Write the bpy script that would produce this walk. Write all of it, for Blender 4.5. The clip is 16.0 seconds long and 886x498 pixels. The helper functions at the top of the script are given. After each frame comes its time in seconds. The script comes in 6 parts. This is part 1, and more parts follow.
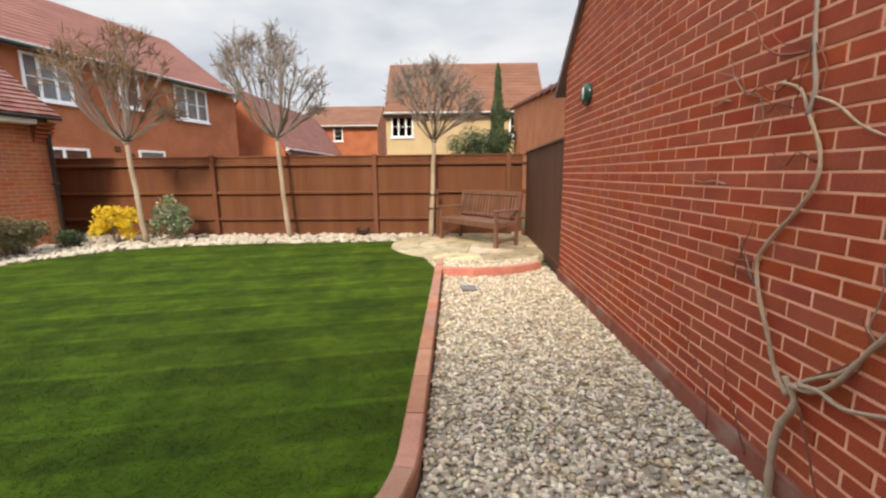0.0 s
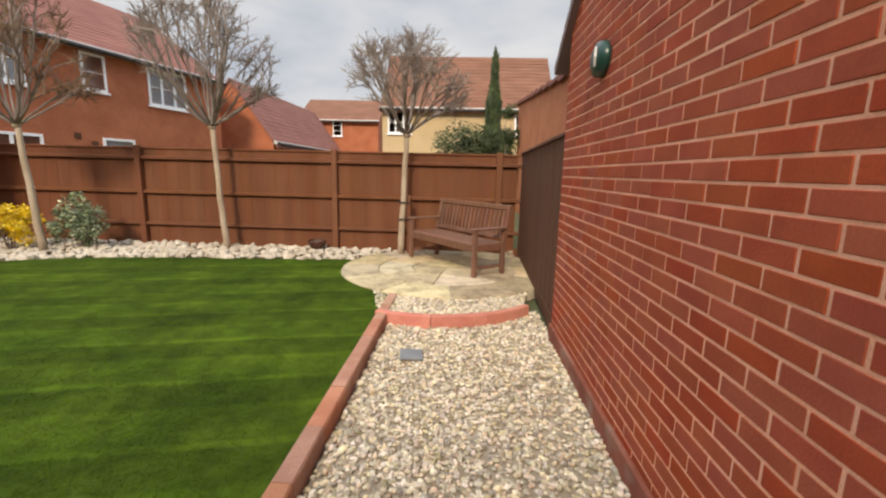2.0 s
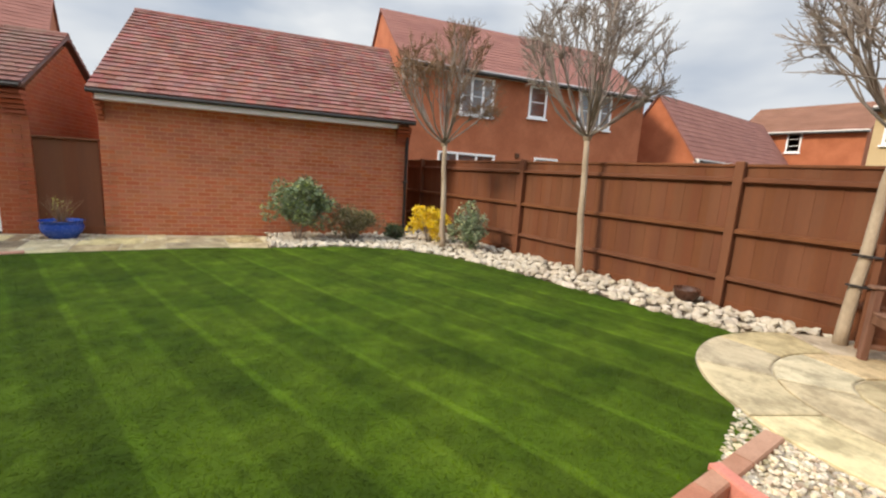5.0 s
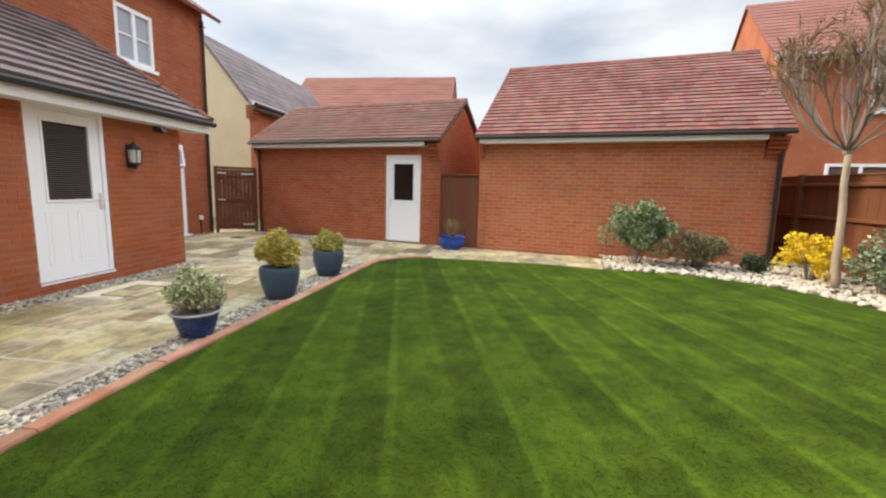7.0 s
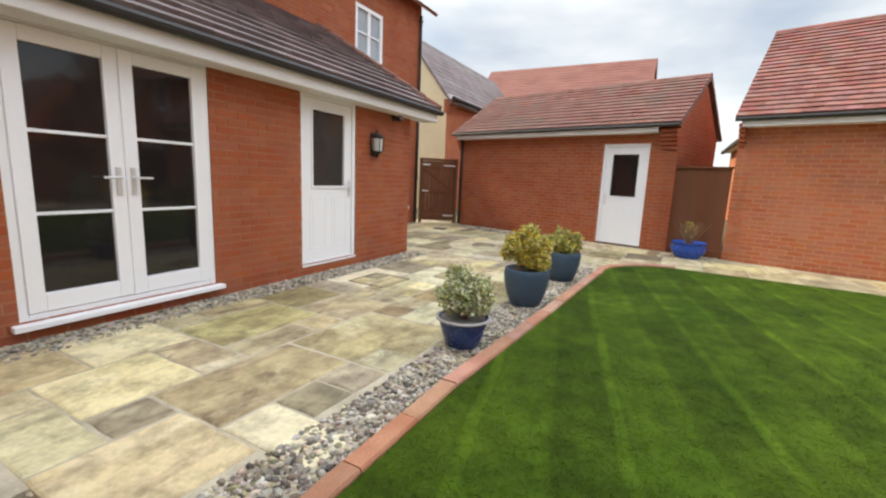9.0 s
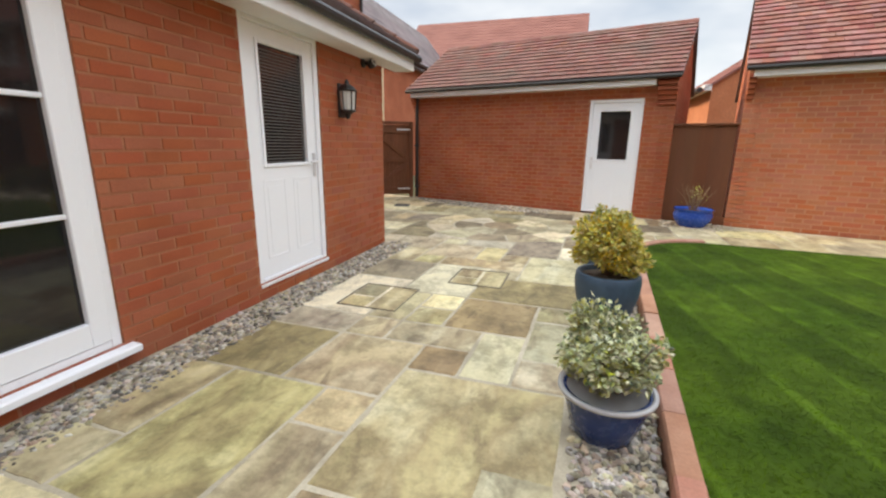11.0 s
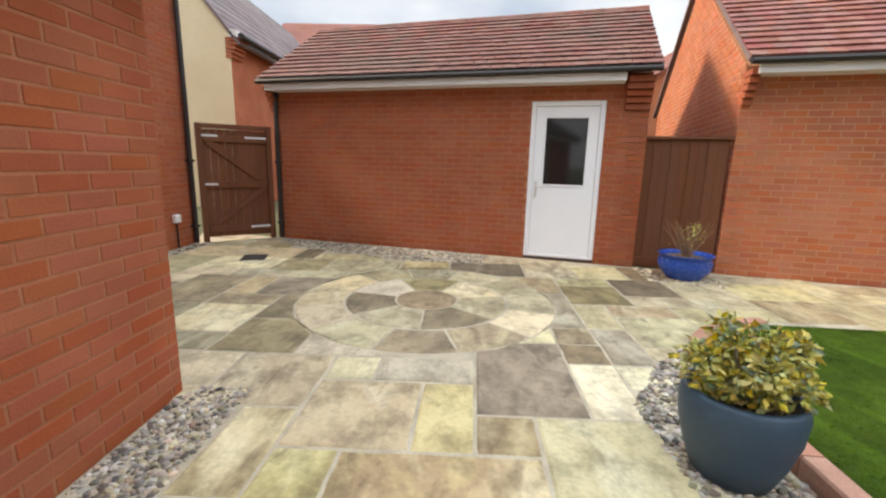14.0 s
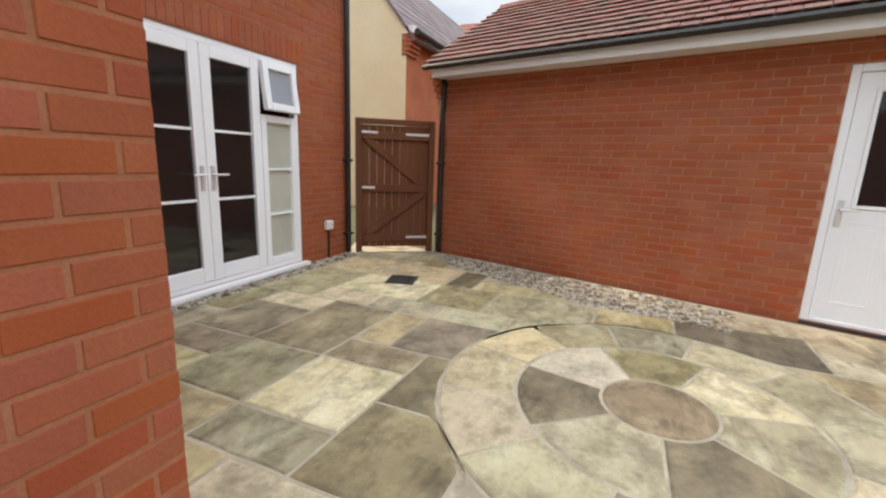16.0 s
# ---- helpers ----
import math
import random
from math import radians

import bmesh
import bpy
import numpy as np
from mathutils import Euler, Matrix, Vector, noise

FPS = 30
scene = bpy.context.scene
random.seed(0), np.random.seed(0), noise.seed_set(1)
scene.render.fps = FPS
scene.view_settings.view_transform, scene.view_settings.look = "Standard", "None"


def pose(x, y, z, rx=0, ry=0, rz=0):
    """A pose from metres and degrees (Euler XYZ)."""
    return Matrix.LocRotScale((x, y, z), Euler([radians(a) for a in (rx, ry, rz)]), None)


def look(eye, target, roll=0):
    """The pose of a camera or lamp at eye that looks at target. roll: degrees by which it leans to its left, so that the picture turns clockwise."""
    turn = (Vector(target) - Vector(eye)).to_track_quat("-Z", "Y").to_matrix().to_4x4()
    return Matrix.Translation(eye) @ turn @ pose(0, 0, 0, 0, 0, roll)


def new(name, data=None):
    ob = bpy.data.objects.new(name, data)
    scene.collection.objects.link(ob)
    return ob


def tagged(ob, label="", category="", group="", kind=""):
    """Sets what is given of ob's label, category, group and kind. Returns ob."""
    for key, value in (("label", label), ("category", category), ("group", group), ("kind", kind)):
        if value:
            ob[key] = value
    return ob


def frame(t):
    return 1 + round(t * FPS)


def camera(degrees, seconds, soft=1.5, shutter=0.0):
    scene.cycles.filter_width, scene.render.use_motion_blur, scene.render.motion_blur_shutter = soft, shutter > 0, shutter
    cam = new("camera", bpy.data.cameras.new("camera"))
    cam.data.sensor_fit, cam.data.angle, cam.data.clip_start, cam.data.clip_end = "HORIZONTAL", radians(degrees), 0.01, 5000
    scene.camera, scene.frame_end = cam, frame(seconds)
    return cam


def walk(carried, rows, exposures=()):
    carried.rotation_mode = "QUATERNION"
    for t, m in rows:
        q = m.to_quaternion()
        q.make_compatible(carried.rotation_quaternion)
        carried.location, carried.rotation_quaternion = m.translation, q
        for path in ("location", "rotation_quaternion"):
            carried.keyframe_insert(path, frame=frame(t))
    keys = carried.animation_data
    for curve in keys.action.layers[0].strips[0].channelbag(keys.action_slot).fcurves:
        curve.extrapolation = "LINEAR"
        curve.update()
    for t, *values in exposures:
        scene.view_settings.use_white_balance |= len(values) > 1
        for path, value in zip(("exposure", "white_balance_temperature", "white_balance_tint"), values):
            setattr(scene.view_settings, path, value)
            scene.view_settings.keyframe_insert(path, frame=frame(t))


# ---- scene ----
cam = camera(92.3, 16.0, soft=2.3)
PATH = [
    (0, (0.678, 1.184, 1.347), (0.625, 3.153, 1.0), -0.5),
    (0.5, (0.791, 1.635, 1.388), (0.786, 3.605, 1.045), -0.1),
    (1, (0.946, 2.062, 1.367), (0.957, 4.031, 1.017), 0.6),
    (1.5, (1.129, 2.531, 1.414), (1.129, 4.499, 1.055), 1.1),
    (2, (1.21, 2.952, 1.428), (1.127, 4.919, 1.076), 1.4),
    (2.5, (1.245, 3.431, 1.444), (1.106, 5.397, 1.103), 1.4),
    (3, (1.316, 3.882, 1.423), (1.096, 5.846, 1.113), 2.4),
    (3.5, (1.339, 4.196, 1.448), (1.008, 6.146, 1.151), 3.5),
    (4, (1.283, 4.484, 1.419), (0.648, 6.357, 1.119), 4.1),
    (4.5, (1.192, 4.611, 1.423), (0.028, 6.205, 1.097), 4.1),
    (5, (1.163, 4.664, 1.417), (-0.448, 5.799, 1.075), 3.6),
    (5.2, (1.201, 4.645, 1.441), (-0.53, 5.585, 1.094), 3.2),
    (7.3, (1.171, 4.316, 1.332), (-0.772, 3.939, 1.046), 1.6),
    (7.5, (1.13, 4.212, 1.333), (-0.792, 3.745, 1.038), 1.7),
    (8, (1.02, 3.901, 1.359), (-0.845, 3.256, 1.039), 2.0),
    (8.5, (0.81, 3.581, 1.286), (-0.978, 2.734, 0.993), 1.9),
    (9, (0.676, 3.173, 1.247), (-1.065, 2.247, 0.917), 2.5),
    (11.5, (-0.675, 1.46, 1.259), (-2.563, 1.02, 0.767), 0.9),
    (12, (-1.095, 1.284, 1.299), (-3.016, 0.991, 0.825), 1.2),
    (12.5, (-1.576, 1.139, 1.295), (-3.518, 0.979, 0.842), 1.3),
    (13, (-2.089, 1.024, 1.337), (-4.04, 0.956, 0.904), 1.2),
    (13.5, (-2.625, 0.883, 1.305), (-4.581, 0.859, 0.89), 1.3),
    (14, (-3.164, 0.805, 1.26), (-5.124, 0.748, 0.867), 1.4),
    (14.5, (-3.616, 0.719, 1.233), (-5.571, 0.541, 0.853), 1.7),
    (15, (-4.019, 0.587, 1.254), (-5.95, 0.227, 0.879), 2.0),
    (15.5, (-4.386, 0.449, 1.247), (-6.264, -0.121, 0.866), 2.2),
    (16, (-4.639, 0.257, 1.247), (-6.447, -0.496, 0.844), 2.1),
]
walk(cam, [(t, look(eye, target, roll)) for t, eye, target, roll in PATH],
     [(0.0, 0.3, 7950, 13), (0.8, 0.22, 8050, 14), (1.5, 0.18, 8050, 14), (2.2, 0.05, 8000, 13), (3.5, 0.02, 7950, 12), (5.0, 0.24, 7750, 11), (7.5, 0.55, 7800, 11), (9.0, 0.56, 7850, 10), (12.5, 0.56, 7850, 11), (16.0, 0.6, 7850, 11)])

# ---- light ----
world = bpy.data.worlds.new("world")
scene.world = world
world.use_nodes = True
wt = world.node_tree
wt.nodes.clear()
SUN_ELEVATION, SUN_AZIMUTH = 36.0, 188.0      # degrees; azimuth clockwise from +y


def wnode(kind, **kw):
    n = wt.nodes.new(kind)
    for k, v in kw.items():
        n.inputs[k].default_value = v
    return n


sky = wt.nodes.new("ShaderNodeTexSky")
sky.sky_type, sky.sun_disc = "NISHITA", False
sky.sun_elevation, sky.sun_rotation = radians(SUN_ELEVATION), radians(SUN_AZIMUTH)
sky_bg = wnode("ShaderNodeBackground", Strength=0.13)
cloud_bg = wnode("ShaderNodeBackground", Strength=1.0)
coord = wt.nodes.new("ShaderNodeTexCoord")
squash = wt.nodes.new("ShaderNodeMapping")
squash.inputs["Scale"].default_value = (1.0, 1.0, 2.6)
clouds = wnode("ShaderNodeTexNoise", Scale=1.7, Detail=5.0, Roughness=0.55)
shade = wnode("ShaderNodeTexNoise", Scale=2.6, Detail=4.0)
cover = wt.nodes.new("ShaderNodeMapRange")
for k, v in (("From Min", 0.36), ("From Max", 0.5), ("To Min", 0.62), ("To Max", 1.0)):
    cover.inputs[k].default_value = v
tone = wt.nodes.new("ShaderNodeValToRGB")
tone.color_ramp.elements[0].position, tone.color_ramp.elements[0].color = 0.3, (0.38, 0.49, 0.68, 1)
tone.color_ramp.elements[1].position, tone.color_ramp.elements[1].color = 0.7, (0.76, 0.86, 1.0, 1)
blend = wt.nodes.new("ShaderNodeMixShader")
wout = wt.nodes.new("ShaderNodeOutputWorld")
L = wt.links.new
L(coord.outputs["Generated"], squash.inputs["Vector"])
L(squash.outputs["Vector"], clouds.inputs["Vector"])
L(squash.outputs["Vector"], shade.inputs["Vector"])
L(clouds.outputs["Fac"], cover.inputs["Value"])
L(shade.outputs["Fac"], tone.inputs["Fac"])
L(tone.outputs["Color"], cloud_bg.inputs["Color"])
L(sky.outputs["Color"], sky_bg.inputs["Color"])
L(cover.outputs["Result"], blend.inputs[0])
L(sky_bg.outputs[0], blend.inputs[1])
L(cloud_bg.outputs[0], blend.inputs[2])
upward = wt.nodes.new("ShaderNodeSeparateXYZ")
rise = wt.nodes.new("ShaderNodeMapRange")
for k, v in (("From Min", 0.34), ("From Max", 0.62), ("To Min", 0.92), ("To Max", 2.5)):
    rise.inputs[k].default_value = v
L(coord.outputs["Generated"], upward.inputs["Vector"])
L(upward.outputs["Z"], rise.inputs["Value"])
L(rise.outputs["Result"], cloud_bg.inputs["Strength"])
L(blend.outputs[0], wout.inputs["Surface"])

sun_data = bpy.data.lights.new("sun", "SUN")
sun_data.energy, sun_data.angle, sun_data.color = 3.0, radians(11), (1.0, 0.93, 0.82)
sun = new("sun", sun_data)
_a, _e = radians(SUN_AZIMUTH), radians(SUN_ELEVATION)
sun.matrix_world = look((0, 0, 20), (-math.sin(_a) * math.cos(_e), -math.cos(_a) * math.cos(_e), 20 - math.sin(_e)))
scene.view_settings.exposure = 0.0


# ---- materials ----
def surf(name, c1, c2, rough=0.8, scale=6.0, fine=60.0, bump=0.3, depth=0.004, rand="", amount=0.25, metal=0.0,
         stain=None, stain_scale=1.2, stain_amount=0.5, stretch=(1, 1, 1), spec=0.4, grainy=0.35):
    """A weathered surface: two tones by coarse noise, fine grain and relief, optional stains and a tone for each piece."""
    m = bpy.data.materials.new(name)
    m.use_nodes = True
    t = m.node_tree
    b = t.nodes["Principled BSDF"]
    b.inputs["Roughness"].default_value, b.inputs["Metallic"].default_value = rough, metal
    b.inputs["Specular IOR Level"].default_value = spec
    link = t.links.new
    co = t.nodes.new("ShaderNodeTexCoord")
    geo = t.nodes.new("ShaderNodeNewGeometry")
    mp = t.nodes.new("ShaderNodeMapping")
    mp.inputs["Scale"].default_value = stretch
    link(geo.outputs["Position"], mp.inputs["Vector"])

    def nz(s, d=4.0):
        n = t.nodes.new("ShaderNodeTexNoise")
        n.inputs["Scale"].default_value, n.inputs["Detail"].default_value = s, d
        link(mp.outputs["Vector"], n.inputs["Vector"])
        return n

    def mix(kind, fac, a, b2):
        n = t.nodes.new("ShaderNodeMix")
        n.data_type, n.blend_type = "RGBA", kind
        for i, v in ((0, fac), (6, a), (7, b2)):
            if isinstance(v, (int, float)):
                n.inputs[i].default_value = v
            elif isinstance(v, tuple):
                n.inputs[i].default_value = (*v, 1)
            else:
                link(v, n.inputs[i])
        return n.outputs[2]

    def span(v, a, b2, c=0.0, d=1.0):
        n = t.nodes.new("ShaderNodeMapRange")
        for k, q in (("From Min", a), ("From Max", b2), ("To Min", c), ("To Max", d)):
            n.inputs[k].default_value = q
        link(v, n.inputs["Value"])
        return n.outputs["Result"]

    coarse, grain = nz(scale), nz(fine, 3.0)
    col = mix("MIX", span(coarse.outputs["Fac"], 0.35, 0.65), c1, c2)
    if rand:
        if rand == "object":
            r = t.nodes.new("ShaderNodeObjectInfo").outputs["Random"]
        else:
            r = geo.outputs["Random Per Island"]
        hs = t.nodes.new("ShaderNodeHueSaturation")
        link(span(r, 0, 1, 1 - amount, 1 + amount), hs.inputs["Value"])
        mul = t.nodes.new("ShaderNodeMath")
        mul.operation, mul.inputs[1].default_value = "MULTIPLY", 7.31
        fr = t.nodes.new("ShaderNodeMath")
        fr.operation = "FRACT"
        link(r, mul.inputs[0]), link(mul.outputs[0], fr.inputs[0])
        link(span(fr.outputs[0], 0, 1, 1 - amount * 0.9, 1 + amount * 0.5), hs.inputs["Saturation"])
        mul2 = t.nodes.new("ShaderNodeMath")
        mul2.operation, mul2.inputs[1].default_value = "MULTIPLY", 23.7
        fr2 = t.nodes.new("ShaderNodeMath")
        fr2.operation = "FRACT"
        link(r, mul2.inputs[0]), link(mul2.outputs[0], fr2.inputs[0])
        link(span(fr2.outputs[0], 0, 1, 0.5 - amount * 0.06, 0.5 + amount * 0.06), hs.inputs["Hue"])
        link(col, hs.inputs["Color"])
        col = hs.outputs["Color"]
    if stain:
        s = nz(stain_scale, 6.0)
        col = mix("MIX", span(s.outputs["Fac"], 0.52, 0.7, 0, stain_amount), col, stain)
    col = mix("MULTIPLY", grainy, col, span(grain.outputs["Fac"], 0.25, 0.75, 0.55, 1.25))
    link(col, b.inputs["Base Color"])
    link(span(grain.outputs["Fac"], 0.2, 0.8, max(0, rough - 0.1), min(1, rough + 0.1)), b.inputs["Roughness"])
    bp = t.nodes.new("ShaderNodeBump")
    bp.inputs["Strength"].default_value, bp.inputs["Distance"].default_value = bump, depth
    link(grain.outputs["Fac"], bp.inputs["Height"])
    link(bp.outputs["Normal"], b.inputs["Normal"])
    return m


BRICK = surf("red_brick", (0.305, 0.05, 0.018), (0.375, 0.072, 0.027), 0.88, 5, 90, 0.5, 0.004, "island", 0.065)
BRICK_PIECE = surf("red_brick_piece", (0.305, 0.05, 0.018), (0.375, 0.072, 0.027), 0.88, 5, 90, 0.5, 0.004, "object", 0.065)
BRICK_ORANGE = surf("orange_brick", (0.33, 0.082, 0.034), (0.39, 0.106, 0.045), 0.88, 2.5, 90, 0.5, 0.004, "island", 0.07)
BRICK_ORANGE_PIECE = surf("orange_brick_piece", (0.33, 0.082, 0.034), (0.39, 0.106, 0.045), 0.88, 2.5, 90, 0.5, 0.004, "object", 0.07)
MORTAR = surf("pink_mortar", (0.80, 0.39, 0.24), (0.87, 0.47, 0.32), 0.95, 8, 120, 0.4)
MORTAR_BUFF = surf("buff_mortar", (0.38, 0.15, 0.08), (0.45, 0.195, 0.11), 0.95, 8, 120, 0.4)
MORTAR_TAN = surf("tan_mortar", (0.35, 0.135, 0.068), (0.42, 0.175, 0.095), 0.95, 8, 120, 0.4, stain=(0.27, 0.10, 0.055), stain_scale=1.0, stain_amount=0.6)
BRICK_LIGHT = surf("light_orange_brick", (0.43, 0.125, 0.056), (0.51, 0.16, 0.074), 0.88, 2.5, 90, 0.5, 0.004, "island", 0.09)
MORTAR_PALE = surf("pale_buff_mortar", (0.50, 0.24, 0.14), (0.58, 0.30, 0.18), 0.95, 8, 120, 0.4)
PLINTH = surf("stained_brick_plinth", (0.20, 0.06, 0.038), (0.29, 0.095, 0.06), 0.9, 3.0, 70, 0.5, 0.004, stain=(0.33, 0.25, 0.2), stain_scale=4.0, stain_amount=0.6)
FAR_BRICK = surf("distant_brick", (0.37, 0.115, 0.055), (0.45, 0.15, 0.075), 0.9, 1.5, 14, 0.1)
# brighter copy of the distant brick: sunlight on the walls put into the colour
FAR_BRICK_LIT = surf("distant_sunlit_brick", (0.48, 0.165, 0.075), (0.56, 0.21, 0.1), 0.9, 1.5, 14, 0.1)
TAN_RENDER = surf("tan_render", (0.50, 0.37, 0.21), (0.56, 0.42, 0.25), 0.9, 1.2, 60, 0.3)
TILE = surf("red_roof_tile", (0.195, 0.068, 0.055), (0.255, 0.10, 0.082), 0.8, 1.3, 50, 0.4, 0.004, "island", 0.2, stain=(0.33, 0.22, 0.19), stain_scale=5.0, stain_amount=0.22)
TILE_DARK = surf("weathered_roof_tile", (0.17, 0.066, 0.052), (0.235, 0.10, 0.08), 0.8, 1.3, 50, 0.4, 0.004, "island", 0.2, stain=(0.11, 0.075, 0.06), stain_scale=1.3, stain_amount=0.75)
TILE_PIECE = surf("red_roof_tile_piece", (0.155, 0.062, 0.05), (0.215, 0.092, 0.074), 0.8, 1.3, 50, 0.4, 0.004, "object", 0.13, stain=(0.11, 0.075, 0.06), stain_scale=1.3, stain_amount=0.75)
FAR_TILE_BROWN = surf("distant_brown_roof_tile", (0.185, 0.082, 0.05), (0.235, 0.108, 0.07), 0.85, 0.8, 9, 0.3, 0.02, stretch=(1, 1, 3))
FAR_TILE = surf("distant_roof_tile", (0.22, 0.085, 0.068), (0.28, 0.115, 0.092), 0.85, 0.8, 9, 0.3, 0.02, stretch=(1, 1, 3))
SLATE = surf("dark_slate_tile", (0.15, 0.108, 0.108), (0.225, 0.17, 0.166), 0.62, 1.5, 60, 0.4, 0.004, "island", 0.25)
UPVC = surf("white_upvc", (0.89, 0.91, 0.94), (0.87, 0.89, 0.92), 0.35, 1.0, 30, 0.02, 0.001, grainy=0.02)
FASCIA = surf("white_fascia", (0.80, 0.80, 0.80), (0.74, 0.73, 0.72), 0.45, 2.0, 20, 0.05, 0.001, grainy=0.05)
FENCE = surf("brown_stained_fence", (0.14, 0.047, 0.019), (0.175, 0.062, 0.026), 0.8, 1.4, 40, 0.4, 0.003, "object", 0.05, stretch=(3, 3, 0.35))
FENCE_DARK = surf("dark_stained_fence", (0.092, 0.036, 0.018), (0.112, 0.046, 0.022), 0.75, 1.4, 40, 0.3, 0.002, "object", 0.03, stretch=(3, 3, 0.35))
CREAM = surf("cream_render", (0.78, 0.66, 0.43), (0.82, 0.71, 0.48), 0.9, 1.2, 60, 0.3)
LAWN = surf("lawn_turf", (0.035, 0.075, 0.008), (0.05, 0.105, 0.012), 0.95, 1.1, 40, 0.6, 0.02)
SOIL = surf("soil", (0.10, 0.075, 0.05), (0.16, 0.12, 0.085), 0.95, 4, 60, 0.6, 0.01)
GROUND = surf("distant_ground", (0.07, 0.085, 0.035), (0.1, 0.1, 0.05), 0.95, 0.3, 6, 0.5, 0.02)
BEDDING = surf("stone_dust", (0.30, 0.25, 0.18), (0.4, 0.34, 0.26), 0.95, 5, 90, 0.6, 0.008)
GRAVEL = surf("buff_gravel", (0.44, 0.365, 0.25), (0.62, 0.545, 0.41), 0.8, 9, 90, 0.4, 0.003, "island", 0.5)
GRAVEL_GREY = surf("grey_gravel", (0.22, 0.182, 0.132), (0.44, 0.38, 0.29), 0.8, 9, 90, 0.4, 0.003, "island", 0.75)
ROCK = surf("white_limestone_rock", (0.44, 0.38, 0.295), (0.56, 0.50, 0.41), 0.85, 4, 50, 0.6, 0.006, "object", 0.16)


def sandstone(name, tones, vein, scale=1.6):
    """Riven sandstone: swirling bands of several tones, another stretch of them on each slab, with dark veins and pale wear."""
    m = surf(name, tones[0], tones[1], 0.72, 2.0, 40, 0.5, 0.005, "object", 0.26, grainy=0.25)
    t = m.node_tree
    b = t.nodes["Principled BSDF"]
    link = t.links.new
    geo = t.nodes.new("ShaderNodeNewGeometry")
    info = t.nodes.new("ShaderNodeObjectInfo")
    shift = t.nodes.new("ShaderNodeVectorMath")
    shift.operation = "MULTIPLY_ADD"
    link(info.outputs["Random"], shift.inputs[0])
    shift.inputs[1].default_value = (37.0, 53.0, 11.0)
    link(geo.outputs["Position"], shift.inputs[2])
    spin = t.nodes.new("ShaderNodeMapping")
    spin.inputs["Scale"].default_value = (1.0, 2.1, 1.0)
    turn = t.nodes.new("ShaderNodeCombineXYZ")
    mul = t.nodes.new("ShaderNodeMath")
    mul.operation, mul.inputs[1].default_value = "MULTIPLY", 19.0
    link(info.outputs["Random"], mul.inputs[0]), link(mul.outputs[0], turn.inputs["Z"])
    link(shift.outputs[0], spin.inputs["Vector"]), link(turn.outputs[0], spin.inputs["Rotation"])

    def swirl(s, dist, detail):
        n = t.nodes.new("ShaderNodeTexNoise")
        n.inputs["Scale"].default_value, n.inputs["Distortion"].default_value, n.inputs["Detail"].default_value = s, dist, detail
        link(spin.outputs["Vector"], n.inputs["Vector"])
        return n.outputs["Fac"]

    ramp = t.nodes.new("ShaderNodeValToRGB")
    e = ramp.color_ramp.elements
    e[0].position, e[0].color = 0.3, (*tones[0], 1)
    e[1].position, e[1].color = 0.72, (*tones[-1], 1)
    for k, c in enumerate(tones[1:-1]):
        q = e.new(0.3 + 0.42 * (k + 1) / (len(tones) - 1))
        q.color = (*c, 1)
    link(swirl(scale, 0.7, 8.0), ramp.inputs["Fac"])
    vr = t.nodes.new("ShaderNodeMapRange")
    for k, v in (("From Min", 0.56), ("From Max", 0.68), ("To Min", 0.0), ("To Max", 0.68)):
        vr.inputs[k].default_value = v
    link(swirl(scale * 1.9, 1.2, 9.0), vr.inputs["Value"])
    mx = t.nodes.new("ShaderNodeMix")
    mx.data_type = "RGBA"
    link(vr.outputs[0], mx.inputs[0]), link(ramp.outputs[0], mx.inputs[6])
    mx.inputs[7].default_value = (*vein, 1)
    # algae and dirt in patches that cross the joints
    dirt = t.nodes.new("ShaderNodeTexNoise")
    dirt.inputs["Scale"].default_value, dirt.inputs["Detail"].default_value, dirt.inputs["Roughness"].default_value = 3.6, 10.0, 0.74
    link(geo.outputs["Position"], dirt.inputs["Vector"])
    soil = t.nodes.new("ShaderNodeValToRGB")
    q = soil.color_ramp.elements
    q[0].position, q[0].color = 0.39, (0.70, 0.68, 0.62, 1)
    q[1].position, q[1].color = 0.55, (1.2, 1.18, 1.1, 1)
    link(dirt.outputs["Fac"], soil.inputs["Fac"])
    mm = t.nodes.new("ShaderNodeMix")
    mm.data_type, mm.blend_type = "RGBA", "MULTIPLY"
    mm.inputs[0].default_value = 1.0
    link(mx.outputs[2], mm.inputs[6]), link(soil.outputs[0], mm.inputs[7])
    hs = [n for n in t.nodes if n.bl_idname == "ShaderNodeHueSaturation"][0]
    link(mm.outputs[2], hs.inputs["Color"])
    return m


SLAB = sandstone("sandstone_slab", [(0.52, 0.46, 0.295), (0.42, 0.36, 0.21), (0.33, 0.265, 0.16), (0.47, 0.41, 0.265), (0.56, 0.51, 0.36)], (0.17, 0.13, 0.08), 1.3)
SLAB_DARK = sandstone("brown_sandstone_slab", [(0.31, 0.245, 0.15), (0.21, 0.16, 0.096), (0.27, 0.208, 0.122), (0.36, 0.285, 0.175)], (0.12, 0.09, 0.056))
SLAB_GOLD = sandstone("golden_sandstone_slab", [(0.52, 0.45, 0.27), (0.46, 0.38, 0.215), (0.56, 0.51, 0.35)], (0.34, 0.26, 0.155))
SLAB_PALE = sandstone("pale_sandstone_slab", [(0.60, 0.53, 0.36), (0.52, 0.45, 0.29), (0.62, 0.56, 0.40)], (0.38, 0.31, 0.21))
